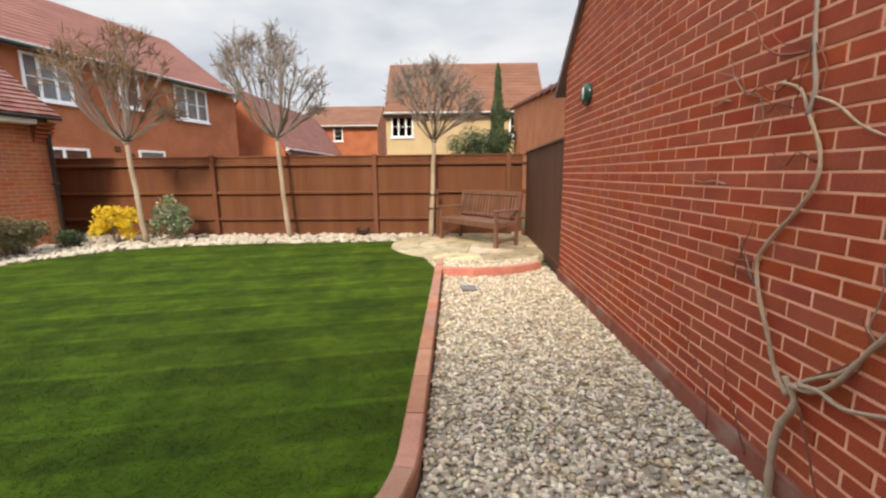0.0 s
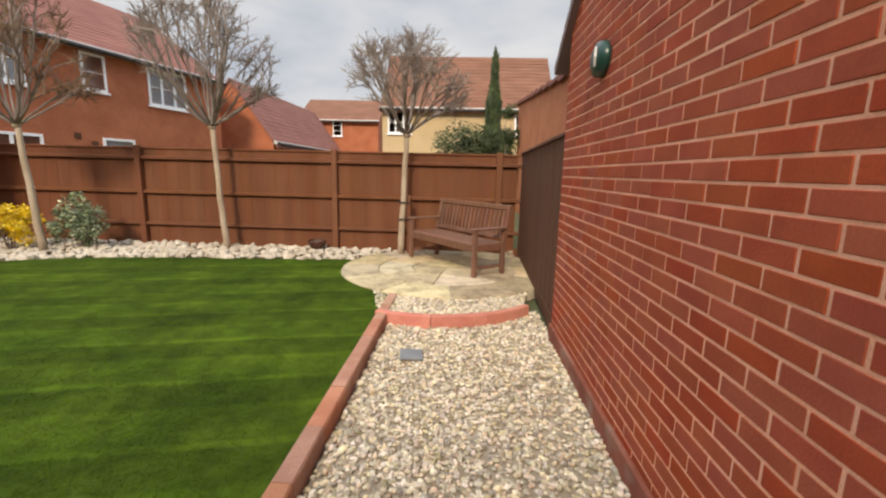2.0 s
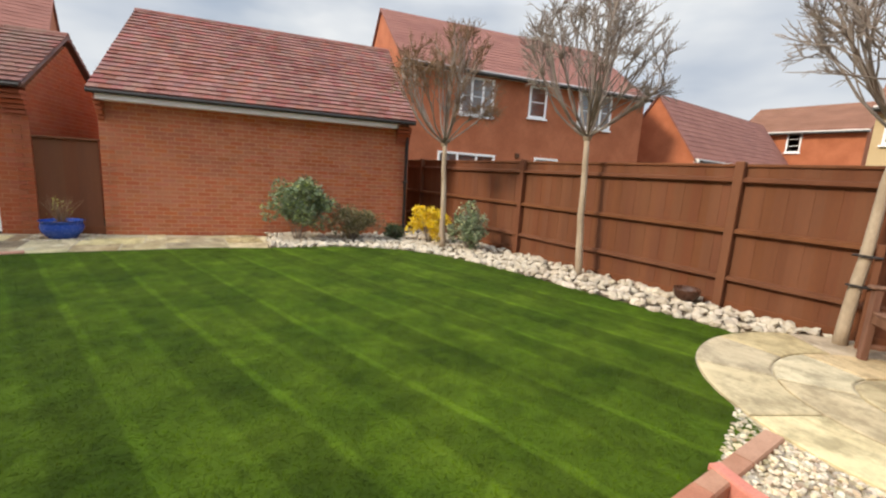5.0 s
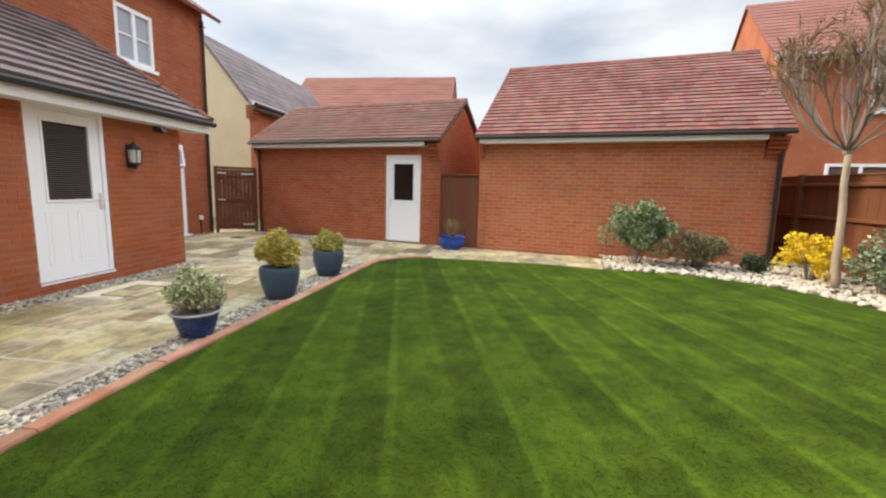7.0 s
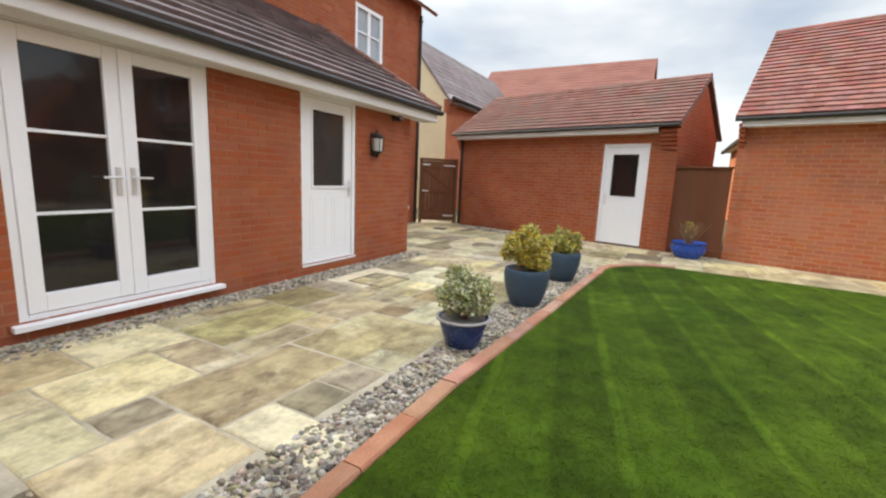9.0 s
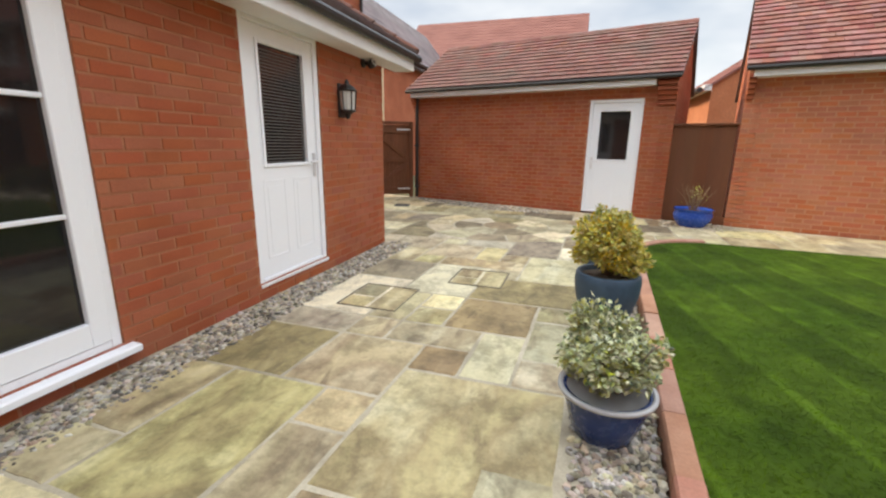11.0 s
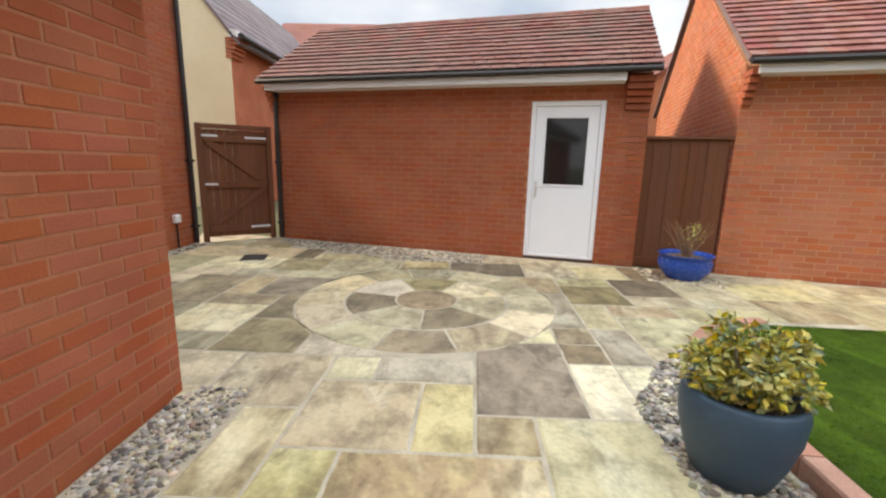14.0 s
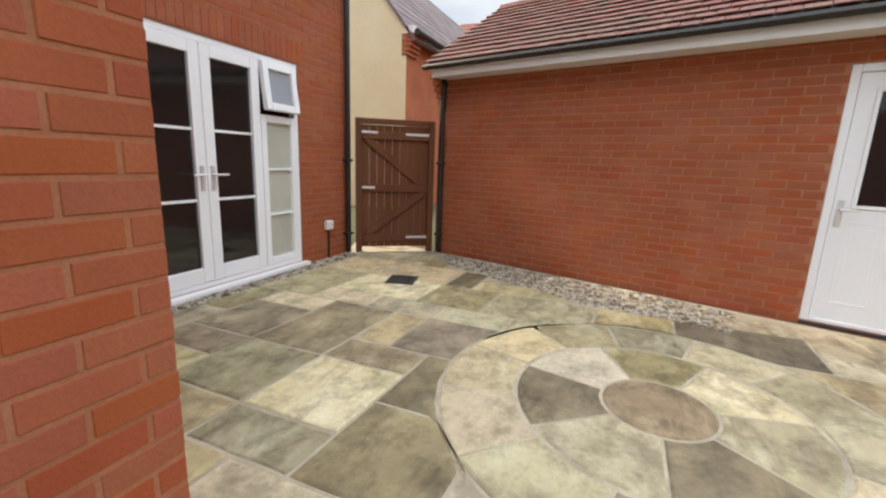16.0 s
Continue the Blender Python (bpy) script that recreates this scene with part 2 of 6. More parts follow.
SLAB_TERRACE = sandstone("buff_terrace_slab", [(0.50, 0.42, 0.295), (0.43, 0.355, 0.245), (0.54, 0.46, 0.33)], (0.34, 0.27, 0.18))
JOINT = surf("paving_joint", (0.40, 0.345, 0.25), (0.54, 0.475, 0.355), 0.95, 6, 70, 0.4, stain=(0.2, 0.18, 0.13), stain_amount=0.6)
EDGING = surf("terracotta_edging", (0.39, 0.175, 0.105), (0.49, 0.25, 0.16), 0.85, 5, 70, 0.5, 0.004, "object", 0.15)
STEP_RED = surf("red_concrete_edging", (0.50, 0.155, 0.11), (0.58, 0.22, 0.16), 0.85, 5, 70, 0.5, 0.004, "object", 0.1)


# ---- building tools ----
def new_mesh(name, verts, faces, mat, smooth=False):
    me = bpy.data.meshes.new(name)
    me.from_pydata([tuple(v) for v in verts], [], faces)
    me.materials.append(mat)
    if smooth:
        me.polygons.foreach_set("use_smooth", [True] * len(me.polygons))
    me.update()
    return me


def part(name, bm, mat, parent=None, label="", smooth=False):
    me = bpy.data.meshes.new(name)
    bmesh.ops.recalc_face_normals(bm, faces=bm.faces[:])
    bm.to_mesh(me)
    bm.free()
    me.materials.append(mat)
    if smooth:
        me.polygons.foreach_set("use_smooth", [True] * len(me.polygons))
    ob = new(name, me)
    if parent is not None:
        ob.parent = parent
    if label:
        tagged(ob, label)
    return ob


def thing(name, label, category, at=None, group="", kind=""):
    ob = tagged(new(name), label, category, group, kind)
    if at is not None:
        ob.matrix_basis = at
    return ob


def box(bm, a, b, m=None, bevel=0.0):
    """A box between two corners, with chamfered edges if asked."""
    x0, x1 = sorted((a[0], b[0]))
    y0, y1 = sorted((a[1], b[1]))
    z0, z1 = sorted((a[2], b[2]))
    if bevel <= 0:
        v = [bm.verts.new(p) for p in ((x0, y0, z0), (x1, y0, z0), (x1, y1, z0), (x0, y1, z0), (x0, y0, z1), (x1, y0, z1), (x1, y1, z1), (x0, y1, z1))]
        for f in ((0, 3, 2, 1), (4, 5, 6, 7), (0, 1, 5, 4), (1, 2, 6, 5), (2, 3, 7, 6), (3, 0, 4, 7)):
            bm.faces.new([v[i] for i in f])
    else:
        k = min(bevel, (x1 - x0) / 3, (y1 - y0) / 3, (z1 - z0) / 3)
        pts = []
        for x, sx in ((x0, 1), (x1, -1)):
            for y, sy in ((y0, 1), (y1, -1)):
                for z, sz in ((z0, 1), (z1, -1)):
                    pts += [(x + sx * k, y + sy * k, z), (x + sx * k, y, z + sz * k), (x, y + sy * k, z + sz * k)]
        v = [bm.verts.new(p) for p in pts]
        bmesh.ops.convex_hull(bm, input=v)
    if m is not None:
        bmesh.ops.transform(bm, matrix=m, verts=v)
    return v


def prism(bm, poly, z0, z1, m=None):
    """A flat polygon with thickness."""
    lo = [bm.verts.new((p[0], p[1], z0)) for p in poly]
    hi = [bm.verts.new((p[0], p[1], z1)) for p in poly]
    n = len(poly)
    bm.faces.new(lo[::-1]), bm.faces.new(hi)
    for i in range(n):
        bm.faces.new((lo[i], lo[(i + 1) % n], hi[(i + 1) % n], hi[i]))
    if m is not None:
        bmesh.ops.transform(bm, matrix=m, verts=lo + hi)


def tube(bm, pts, radii, sides=6, caps=True):
    """A round bar along points with a radius at each."""
    rings = []
    pts = [Vector(p) for p in pts]
    side = None
    for i, p in enumerate(pts):
        d = (pts[min(i + 1, len(pts) - 1)] - pts[max(i - 1, 0)]).normalized()
        if side is None:
            side = d.orthogonal().normalized()
        side = (side - d * side.dot(d)).normalized()
        up = d.cross(side)
        rings.append([bm.verts.new(p + radii[i] * (math.cos(a) * side + math.sin(a) * up)) for a in (2 * math.pi * k / sides for k in range(sides))])
    for r, q in zip(rings, rings[1:]):
        for k in range(sides):
            bm.faces.new((r[k], r[(k + 1) % sides], q[(k + 1) % sides], q[k]))
    if caps:
        bm.faces.new(rings[0][::-1]), bm.faces.new(rings[-1])


def lathe(bm, profile, sides=32, m=None):
    """Turn a profile of (radius, height) about z."""
    rings = []
    for r, z in profile:
        rings.append([bm.verts.new((r * math.cos(2 * math.pi * k / sides), r * math.sin(2 * math.pi * k / sides), z)) for k in range(sides)])
    for a, b in zip(rings, rings[1:]):
        for k in range(sides):
            bm.faces.new((a[k], a[(k + 1) % sides], b[(k + 1) % sides], b[k]))
    bm.faces.new(rings[0][::-1]), bm.faces.new(rings[-1])
    if m is not None:
        bmesh.ops.transform(bm, matrix=m, verts=[v for r in rings for v in r])


def wall_frame(x, y, nx, ny):
    """Local axes of a wall: x along it, y out of its face, z up."""
    k = math.hypot(nx, ny)
    nx, ny = nx / k, ny / k
    return Matrix(((ny, nx, 0, x), (-nx, ny, 0, y), (0, 0, 1, 0), (0, 0, 0, 1)))


def cut_spans(spans, lo, hi):
    out = []
    for a, b in spans:
        if hi <= a or lo >= b:
            out.append((a, b))
            continue
        if lo - a > 0.02:
            out.append((a, lo))
        if b - hi > 0.02:
            out.append((hi, b))
    return out


def core(bm, outline, holes, thick, m):
    """A wall's core with its openings: strips between all the heights at which its shape changes."""
    zs = sorted({z for _, z in outline} | {z for h in holes for z in h[2:]})
    for z0, z1 in zip(zs, zs[1:]):
        if z1 - z0 < 1e-4:
            continue
        e = 1e-5
        lo, hi = span_at(outline, z0 + e), span_at(outline, z1 - e)
        if not lo or not hi:
            continue
        cuts = [(h[0], h[1]) for h in holes if h[2] < z1 - e and h[3] > z0 + e]
        if not cuts:
            quads = [(lo[0], lo[1], hi[0], hi[1])]
        else:
            spans = [lo]
            for a, b in cuts:
                spans = cut_spans(spans, a, b)
            quads = [(a, b, a, b) for a, b in spans]
        for a, b, c, d in quads:
            v = [bm.verts.new(p) for p in ((a, -thick, z0), (b, -thick, z0), (b, 0, z0), (a, 0, z0), (c, -thick, z1), (d, -thick, z1), (d, 0, z1), (c, 0, z1))]
            for f in ((0, 3, 2, 1), (4, 5, 6, 7), (0, 1, 5, 4), (1, 2, 6, 5), (2, 3, 7, 6), (3, 0, 4, 7)):
                bm.faces.new([v[i] for i in f])
            bmesh.ops.transform(bm, matrix=m, verts=v)


def span_at(outline, z):
    """Where a convex outline of (s, z) points is crossed at a height."""
    xs = []
    for (a, za), (b, zb) in zip(outline, outline[1:] + outline[:1]):
        if (za - z) * (zb - z) < 0:
            xs.append(a + (b - a) * (z - za) / (zb - za))
    return (min(xs), max(xs)) if len(xs) > 1 else None


BRICK_MESHES = {}


def brick_data(w, mat):
    key = (round(w, 3), mat.name)
    if key not in BRICK_MESHES:
        bm = bmesh.new()
        box(bm, (0, 0, 0), (w, 0.012, 0.063), None, 0.002)
        me = bpy.data.meshes.new("brick")
        bmesh.ops.recalc_face_normals(bm, faces=bm.faces[:])
        bm.to_mesh(me)
        bm.free()
        me.materials.append(mat)
        BRICK_MESHES[key] = me
    return BRICK_MESHES[key]


def brickwork(wall, outline, holes, m, mat, piece_mat=None, stretch=None, z_base=0.0, seed=1, proud=0.0035):
    """Courses of bricks on a wall's face; those in the stretch (s0, s1, z0, z1) are single pieces, the rest one mesh."""
    rng = random.Random(seed)
    verts, faces, count = [], [], 0
    top = max(z for _, z in outline)
    k = 0
    z = z_base
    pieces = []
    while z + 0.065 <= top + 0.03:
        row = span_at(outline, z + 0.0325)
        if row:
            spans = [row]
            for h in holes:
                if h[2] < z + 0.055 and h[3] > z + 0.01:
                    spans = cut_spans(spans, h[0], h[1])
            for a, b in spans:
                s = math.floor(a / 0.225) * 0.225 + (0.1125 if k % 2 else 0) - 0.225
                while s < b:
                    lo, hi = max(s, a), min(s + 0.212, b)
                    if hi - lo > 0.03:
                        o = proud + rng.uniform(-0.0012, 0.0012)
                        if stretch and stretch[0] <= lo and hi <= stretch[1] and stretch[2] <= z <= stretch[3] and len(pieces) < 300:
                            pieces.append((lo, hi - lo, z, o))
                        else:
                            i = len(verts)
                            c = 0.002
                            j = rng.uniform(-0.0015, 0.0015)
                            verts += [(lo, -0.004, z), (hi, -0.004, z), (hi, -0.004, z + 0.063), (lo, -0.004, z + 0.063),
                                      (lo + c, o + j, z + c), (hi - c, o, z + c), (hi - c, o + j, z + 0.063 - c), (lo + c, o, z + 0.063 - c)]
                            faces += [(i + 4, i + 7, i + 6, i + 5), (i, i + 4, i + 5, i + 1), (i + 1, i + 5, i + 6, i + 2), (i + 2, i + 6, i + 7, i + 3), (i + 3, i + 7, i + 4, i)]
                    s += 0.225
        k += 1
        z += 0.075
    me = new_mesh("brickwork", verts, faces, mat)
    me.transform(m)
    ob = tagged(new("brickwork", me), kind="stuff")
    ob.parent = wall
    for lo, w, z, o in pieces:
        b = new("brick", brick_data(w, piece_mat))
        b.parent = wall
        b.matrix_basis = m @ pose(lo, o - 0.012, z, 0, 0, 0)


def brick_wall(name, outline, holes, m, label, mat, mortar, thick=0.25, piece_mat=None, stretch=None, seed=1, parent=None, z_base=0.0):
    bm = bmesh.new()
    core(bm, outline, holes, thick, m)
    bmesh.ops.remove_doubles(bm, verts=bm.verts[:], dist=1e-4)
    if parent is None:
        ob = tagged(part(name, bm, mortar), label, "wall", kind="structure")
    else:
        ob = part(name, bm, mortar, parent, label)
    brickwork(ob, outline, holes, m, mat, piece_mat, stretch, z_base, seed)
    return ob


def tile_slope(parent, m, width, run, gauge, tile_w, mat, lift=0.014, seed=3, piece_mat=None, limit=0, drop=0.0):
    """Overlapping tiles up a slope: local x along the eave, y up the slope, z out of it. The lowest rows may be single pieces."""
    rng = random.Random(seed)
    verts, faces, made = [], [], 0
    n, rows = max(1, round(width / tile_w)), max(1, round(run / gauge))
    w, g = width / n, run / rows
    bm = bmesh.new()
    box(bm, (0.003, 0, 0), (w - 0.003, g * 1.18, 0.012), None, 0.003)
    single = bpy.data.meshes.new("roof_tile")
    bmesh.ops.recalc_face_normals(bm, faces=bm.faces[:])
    bm.to_mesh(single)
    bm.free()
    single.materials.append(piece_mat or mat)
    tilt = math.degrees(math.atan2(lift, g))
    for r in range(rows):
        x = -w / 2 if r % 2 else 0.0
        while x < width - 0.01:
            a, b = max(0, x), min(width, x + w)
            if b - a > 0.03:
                full = b - a > w - 0.001
                j = rng.uniform(-0.002, 0.003)
                if full and made < limit:
                    t = new("roof_tile", single)
                    t.parent = parent
                    t.matrix_basis = m @ pose(a, r * g + rng.uniform(-0.004, 0.004), lift + j, -tilt, 0, 0)
                    made += 1
                else:
                    i = len(verts)
                    y0, y1 = r * g, r * g + g * 1.1
                    d = rng.uniform(-0.004, 0.004)
                    verts += [(a + .002, y0 + d, 0.0), (b - .002, y0 + d, 0.0), (a + .002, y0 + d, lift + 0.012 + j), (b - .002, y0 + d, lift + 0.012 + j), (b - .002, y1, 0.010), (a + .002, y1, 0.010)]
                    faces += [(i, i + 1, i + 3, i + 2), (i + 2, i + 3, i + 4, i + 5), (i, i + 2, i + 5), (i + 1, i + 4, i + 3)]
            x += w
    if verts:
        me = new_mesh("roof_tiles", verts, faces, mat)
        me.transform(m)
        ob = tagged(new("roof_tiles", me), kind="stuff")
        ob.parent = parent
    return


def slope_frame(base, along, up):
    """Axes of a roof slope from its lower corner, the eave's direction and the way up it."""
    a, u = Vector(along).normalized(), Vector(up).normalized()
    n = a.cross(u)
    return Matrix(((a.x, u.x, n.x, base[0]), (a.y, u.y, n.y, base[1]), (a.z, u.z, n.z, base[2]), (0, 0, 0, 1)))


def grow(rng, size):
    """A rough stone: a jittered icosahedron's corners."""
    g = 1.618
    out = []
    sx, sy, sz = size * rng.uniform(0.8, 1.3), size * rng.uniform(0.65, 1.0), size * rng.uniform(0.4, 0.75)
    c, s = math.cos(a := rng.uniform(0, 6.283)), math.sin(a)
    for x, y, z in ICO:
        k = rng.uniform(0.72, 1.1) / 1.9
        x, y, z = x * k * sx, y * k * sy, z * k * sz
        out.append((x * c - y * s, x * s + y * c, z))
    return out


ICO = [(-1, 1.618, 0), (1, 1.618, 0), (-1, -1.618, 0), (1, -1.618, 0), (0, -1, 1.618), (0, 1, 1.618), (0, -1, -1.618), (0, 1, -1.618), (1.618, 0, -1), (1.618, 0, 1), (-1.618, 0, -1), (-1.618, 0, 1)]
ICO_FACES = [(0, 11, 5), (0, 5, 1), (0, 1, 7), (0, 7, 10), (0, 10, 11), (1, 5, 9), (5, 11, 4), (11, 10, 2), (10, 7, 6), (7, 1, 8), (3, 9, 4), (3, 4, 2), (3, 2, 6), (3, 6, 8), (3, 8, 9), (4, 9, 5), (2, 4, 11), (6, 2, 10), (8, 6, 7), (9, 8, 1)]


def inside(poly, x, y):
    hit = False
    for (x0, y0), (x1, y1) in zip(poly, poly[1:] + poly[:1]):
        if (y0 > y) != (y1 > y) and x < (x1 - x0) * (y - y0) / (y1 - y0) + x0:
            hit = not hit
    return hit


def pebbles(name, poly, z, per_m2, size, mat, label, seed, category="gravel"):
    """Loose stones strewn over a polygon, one object."""
    rng = random.Random(seed)
    xs, ys = [p[0] for p in poly], [p[1] for p in poly]
    area = (max(xs) - min(xs)) * (max(ys) - min(ys))
    verts, faces = [], []
    for _ in range(int(area * per_m2)):
        x, y = rng.uniform(min(xs), max(xs)), rng.uniform(min(ys), max(ys))
        if not inside(poly, x, y):
            continue
        i = len(verts)
        s = size * rng.uniform(0.6, 1.35)
        h = z + rng.uniform(-0.2, 0.35) * s
        verts += [(x + a, y + b, h + c) for a, b, c in grow(rng, s)]
        faces += [(i + a, i + b, i + c) for a, b, c in ICO_FACES]
    return tagged(new(name, new_mesh(name, verts, faces, mat)), label, category, kind="stuff")


# ---- ground ----
EXT_Y, HOUSE_Y, FENCE_Y, WALL_X = -0.67, -3.11, 10.36, 2.06
TH = radians(14.5)
U = Vector((math.sin(TH), math.cos(TH), 0))      # along the garages' fronts, northwards
N = Vector((math.cos(TH), -math.sin(TH), 0))     # out of the garages' fronts
A0 = Vector((-10.05, -2.12, 0))                  # garage A's south corner
A_LEN, B_LEN = 5.43, 5.5
B0 = Vector((-8.42, 4.05, 0))

bm = bmesh.new()
prism(bm, [(-400, -400), (400, -400), (400, 400), (-400, 400)], -0.3, -0.06)
tagged(part("ground", bm, GROUND), "flat ground of earth and rough grass", "ground", kind="structure")

CIRCLE = (1.02, 8.98, 1.5)
LAWN_Z = 0.06


def arc(cx, cy, r, a0, a1, n):
    return [(cx + r * math.cos(radians(a0 + (a1 - a0) * i / n)), cy + r * math.sin(radians(a0 + (a1 - a0) * i / n))) for i in range(n + 1)]


def smooth_line(pts, n=6):
    """A Catmull-Rom curve through points."""
    out = []
    for i in range(len(pts) - 1):
        p = [Vector(pts[min(max(j, 0), len(pts) - 1)]) for j in (i - 1, i, i + 1, i + 2)]
        for k in range(n):
            t = k / n
            q = 0.5 * (2 * p[1] + (p[2] - p[0]) * t + (2 * p[0] - 5 * p[1] + 4 * p[2] - p[3]) * t * t + (3 * p[1] - p[0] - 3 * p[2] + p[3]) * t ** 3)
            out.append(tuple(q))
    return out + [tuple(pts[-1])]


# the lawn's rim: east edging, round the corner, along the patio, round again, along garage B, then the stone bed and the round terrace
EDGE_EAST = [(0.41, 7.55), (0.41, 2.95)] + arc(-0.34, 2.95, 0.75, 0, -90, 8)
EDGE_SOUTH = [(-1.4, 2.2), (-3.0, 2.3), (-5.2, 2.42)] + arc(-5.5, 3.4, 0.97, -80, -175, 8)[:]
RIM = EDGE_EAST + EDGE_SOUTH + [(-6.35, 5.4), (-6.1, 6.3)]
BED_EDGE = smooth_line([(-6.1, 6.3), (-6.0, 7.2), (-5.6, 8.1), (-4.8, 8.75), (-3.7, 9.05), (-2.4, 9.2), (-1.2, 9.32), (-0.25, 9.45)], 4)
TERRACE_EDGE = arc(*CIRCLE, 158, 237, 10)
LAWN_POLY = RIM + BED_EDGE[1:] + TERRACE_EDGE
bm = bmesh.new()
prism(bm, LAWN_POLY, -0.05, LAWN_Z)
tagged(part("lawn", bm, LAWN), "striped mown green lawn with a brick edging", "lawn", kind="structure")

# gravel path, patio bedding and strips
PATH_POLY = [(0.53, 6.9), (0.53, 2.9), (0.4, 2.4), (-0.1, 1.95), (-0.2, 1.2), (0.2, 0.15), (2.05, 0.15), (2.05, 7.3)]
bm = bmesh.new()
prism(bm, PATH_POLY, -0.05, -0.03)
tagged(part("gravel_bed", bm, BEDDING), "bed of pale stone dust under the gravel path", "path", kind="structure")
pebbles("gravel", [(0.53, 6.95), (0.53, 2.9), (0.45, 2.3), (2.05, 2.3), (2.05, 7.4)], -0.02, 2300, 0.017, GRAVEL, "pale buff loose gravel on the path along the brick wall", 11)
pebbles("gravel", [(0.45, 2.3), (-0.1, 2.0), (-0.3, 1.72), (0.02, 1.68), (0.02, 1.16), (0.26, 1.1), (0.22, 0.65), (-0.15, 0.62), (-0.15, 0.44), (0.28, 0.4), (0.28, 0.2), (2.05, 0.2), (2.05, 2.3)], -0.012, 2000, 0.018, GRAVEL, "pale buff loose gravel beside the patio corner", 12)
STEP_R = 1.32
KERB = (0.93, 8.1)
TERRACE_GRAVEL = arc(*KERB, STEP_R - 0.06, 246, 318, 8) + [(2.05, 8.0)] + arc(*CIRCLE[:2], CIRCLE[2], 315, 237, 10)
bm = bmesh.new()
prism(bm, TERRACE_GRAVEL, -0.05, 0.045)
tagged(part("gravel_bed", bm, BEDDING), "raised bed of pale stone dust behind the red kerb", "path", kind="structure")
pebbles("gravel", TERRACE_GRAVEL, 0.055, 2300, 0.018, GRAVEL, "pale buff loose gravel between red kerb and round terrace", 13)

PATIO = [(0.27, -0.66), (0.27, 0.5), (0.2, 1.12), (-0.03, 1.14), (-0.05, 1.72), (-0.3, 2.02), (-5.3, 2.3), (-5.9, 2.5), (-6.35, 3.0), (-6.48, 3.6), (-6.3, 5.4), (-6.08, 6.5), (-7.6, 7.0), (-8.37, 4.1), (-8.6, 3.15), (-10.02, -2.1), (-10.4, -3.6), (-9.3, -3.1), (-5.255, -3.1), (-5.255, -0.66)]
bm = bmesh.new()
prism(bm, PATIO, -0.05, 0.001)
patio = tagged(part("patio", bm, JOINT), "patio bedding with pale mortar joints", "patio", kind="structure")

# ---- walls ----
# east gable wall beside the gravel path
M_EAST = wall_frame(WALL_X, 0.0, -1, 0)
GABLE = [(0.2, -0.1), (6.7, -0.1), (6.7, 2.62), (3.45, 5.2), (0.2, 2.62)]
wall_east = brick_wall("wall_east", GABLE, [], M_EAST, "red brick gable wall with pink mortar joints", BRICK, MORTAR, 0.25, BRICK_PIECE, (2.5, 6.0, 0.35, 1.7), 5)
bm = bmesh.new()
box(bm, (0.2, 0.0, -0.08), (6.7, 0.03, 0.105), M_EAST, 0.006)
part("plinth", bm, PLINTH, wall_east, "dull red plinth course with pale and dark stains")
gable_roof = thing("garage_roof", "red tiled garage roof with a dark verge on the gable wall", "roof")
for sgn in (1, -1):
    low = Vector((WALL_X - 0.06, 3.45 + sgn * 3.6, 2.36 + 0.0))
    up = Vector((0, -sgn * 3.25, 2.58))
    fr = slope_frame(low if sgn < 0 else low + Vector((3, 0, 0)), (-sgn, 0, 0), up)
    bm = bmesh.new()
    box(bm, (0, 0, -0.06), (3, 4.62, 0), fr)
    part("roof_deck", bm, SLATE, gable_roof)
    if sgn > 0:
        tile_slope(gable_roof, fr, 3.0, 4.6, 0.2, 0.2, TILE)
bm = bmesh.new()
box(bm, (WALL_X + 0.25, 0.25, -0.05), (WALL_X + 3.2, 0.45, 2.6)), box(bm, (WALL_X + 0.25, 6.45, -0.05), (WALL_X + 3.2, 6.65, 2.6)), box(bm, (WALL_X + 3.0, 0.45, -0.05), (WALL_X + 3.2, 6.45, 2.6))
tagged(part("wall_garage_rear", bm, FAR_BRICK), "red brick garage walls behind the gable", "wall", kind="structure")

# the extension with its two doors
M_EXT = wall_frame(0.0, EXT_Y, 0, 1)             # local x is world x
FD1, OD = (-1.86, -0.42, 0.13, 2.17), (-3.93, -2.96, 0.13, 2.17)
EXT = [(-5.255, -0.1), (2.3, -0.1), (2.3, 2.3), (-5.255, 2.3)]
wall_ext = brick_wall("wall_extension", EXT, [FD1, OD], M_EXT, "orange-red brick wall of the single-storey extension", BRICK_ORANGE, MORTAR_TAN, 0.25, BRICK_ORANGE_PIECE, (-5.4, -3.9, 0.0, 1.9), 6)
M_EXTW = wall_frame(-5.255, EXT_Y, -1, 0)         # local x is world y
brick_wall("wall_extension_side", [(-2.42, -0.1), (-0.001, -0.1), (-0.001, 2.3), (-2.42, 3.8)], [], M_EXTW, "orange-red brick side wall of the extension", BRICK_ORANGE, MORTAR_TAN, 0.2, seed=7)

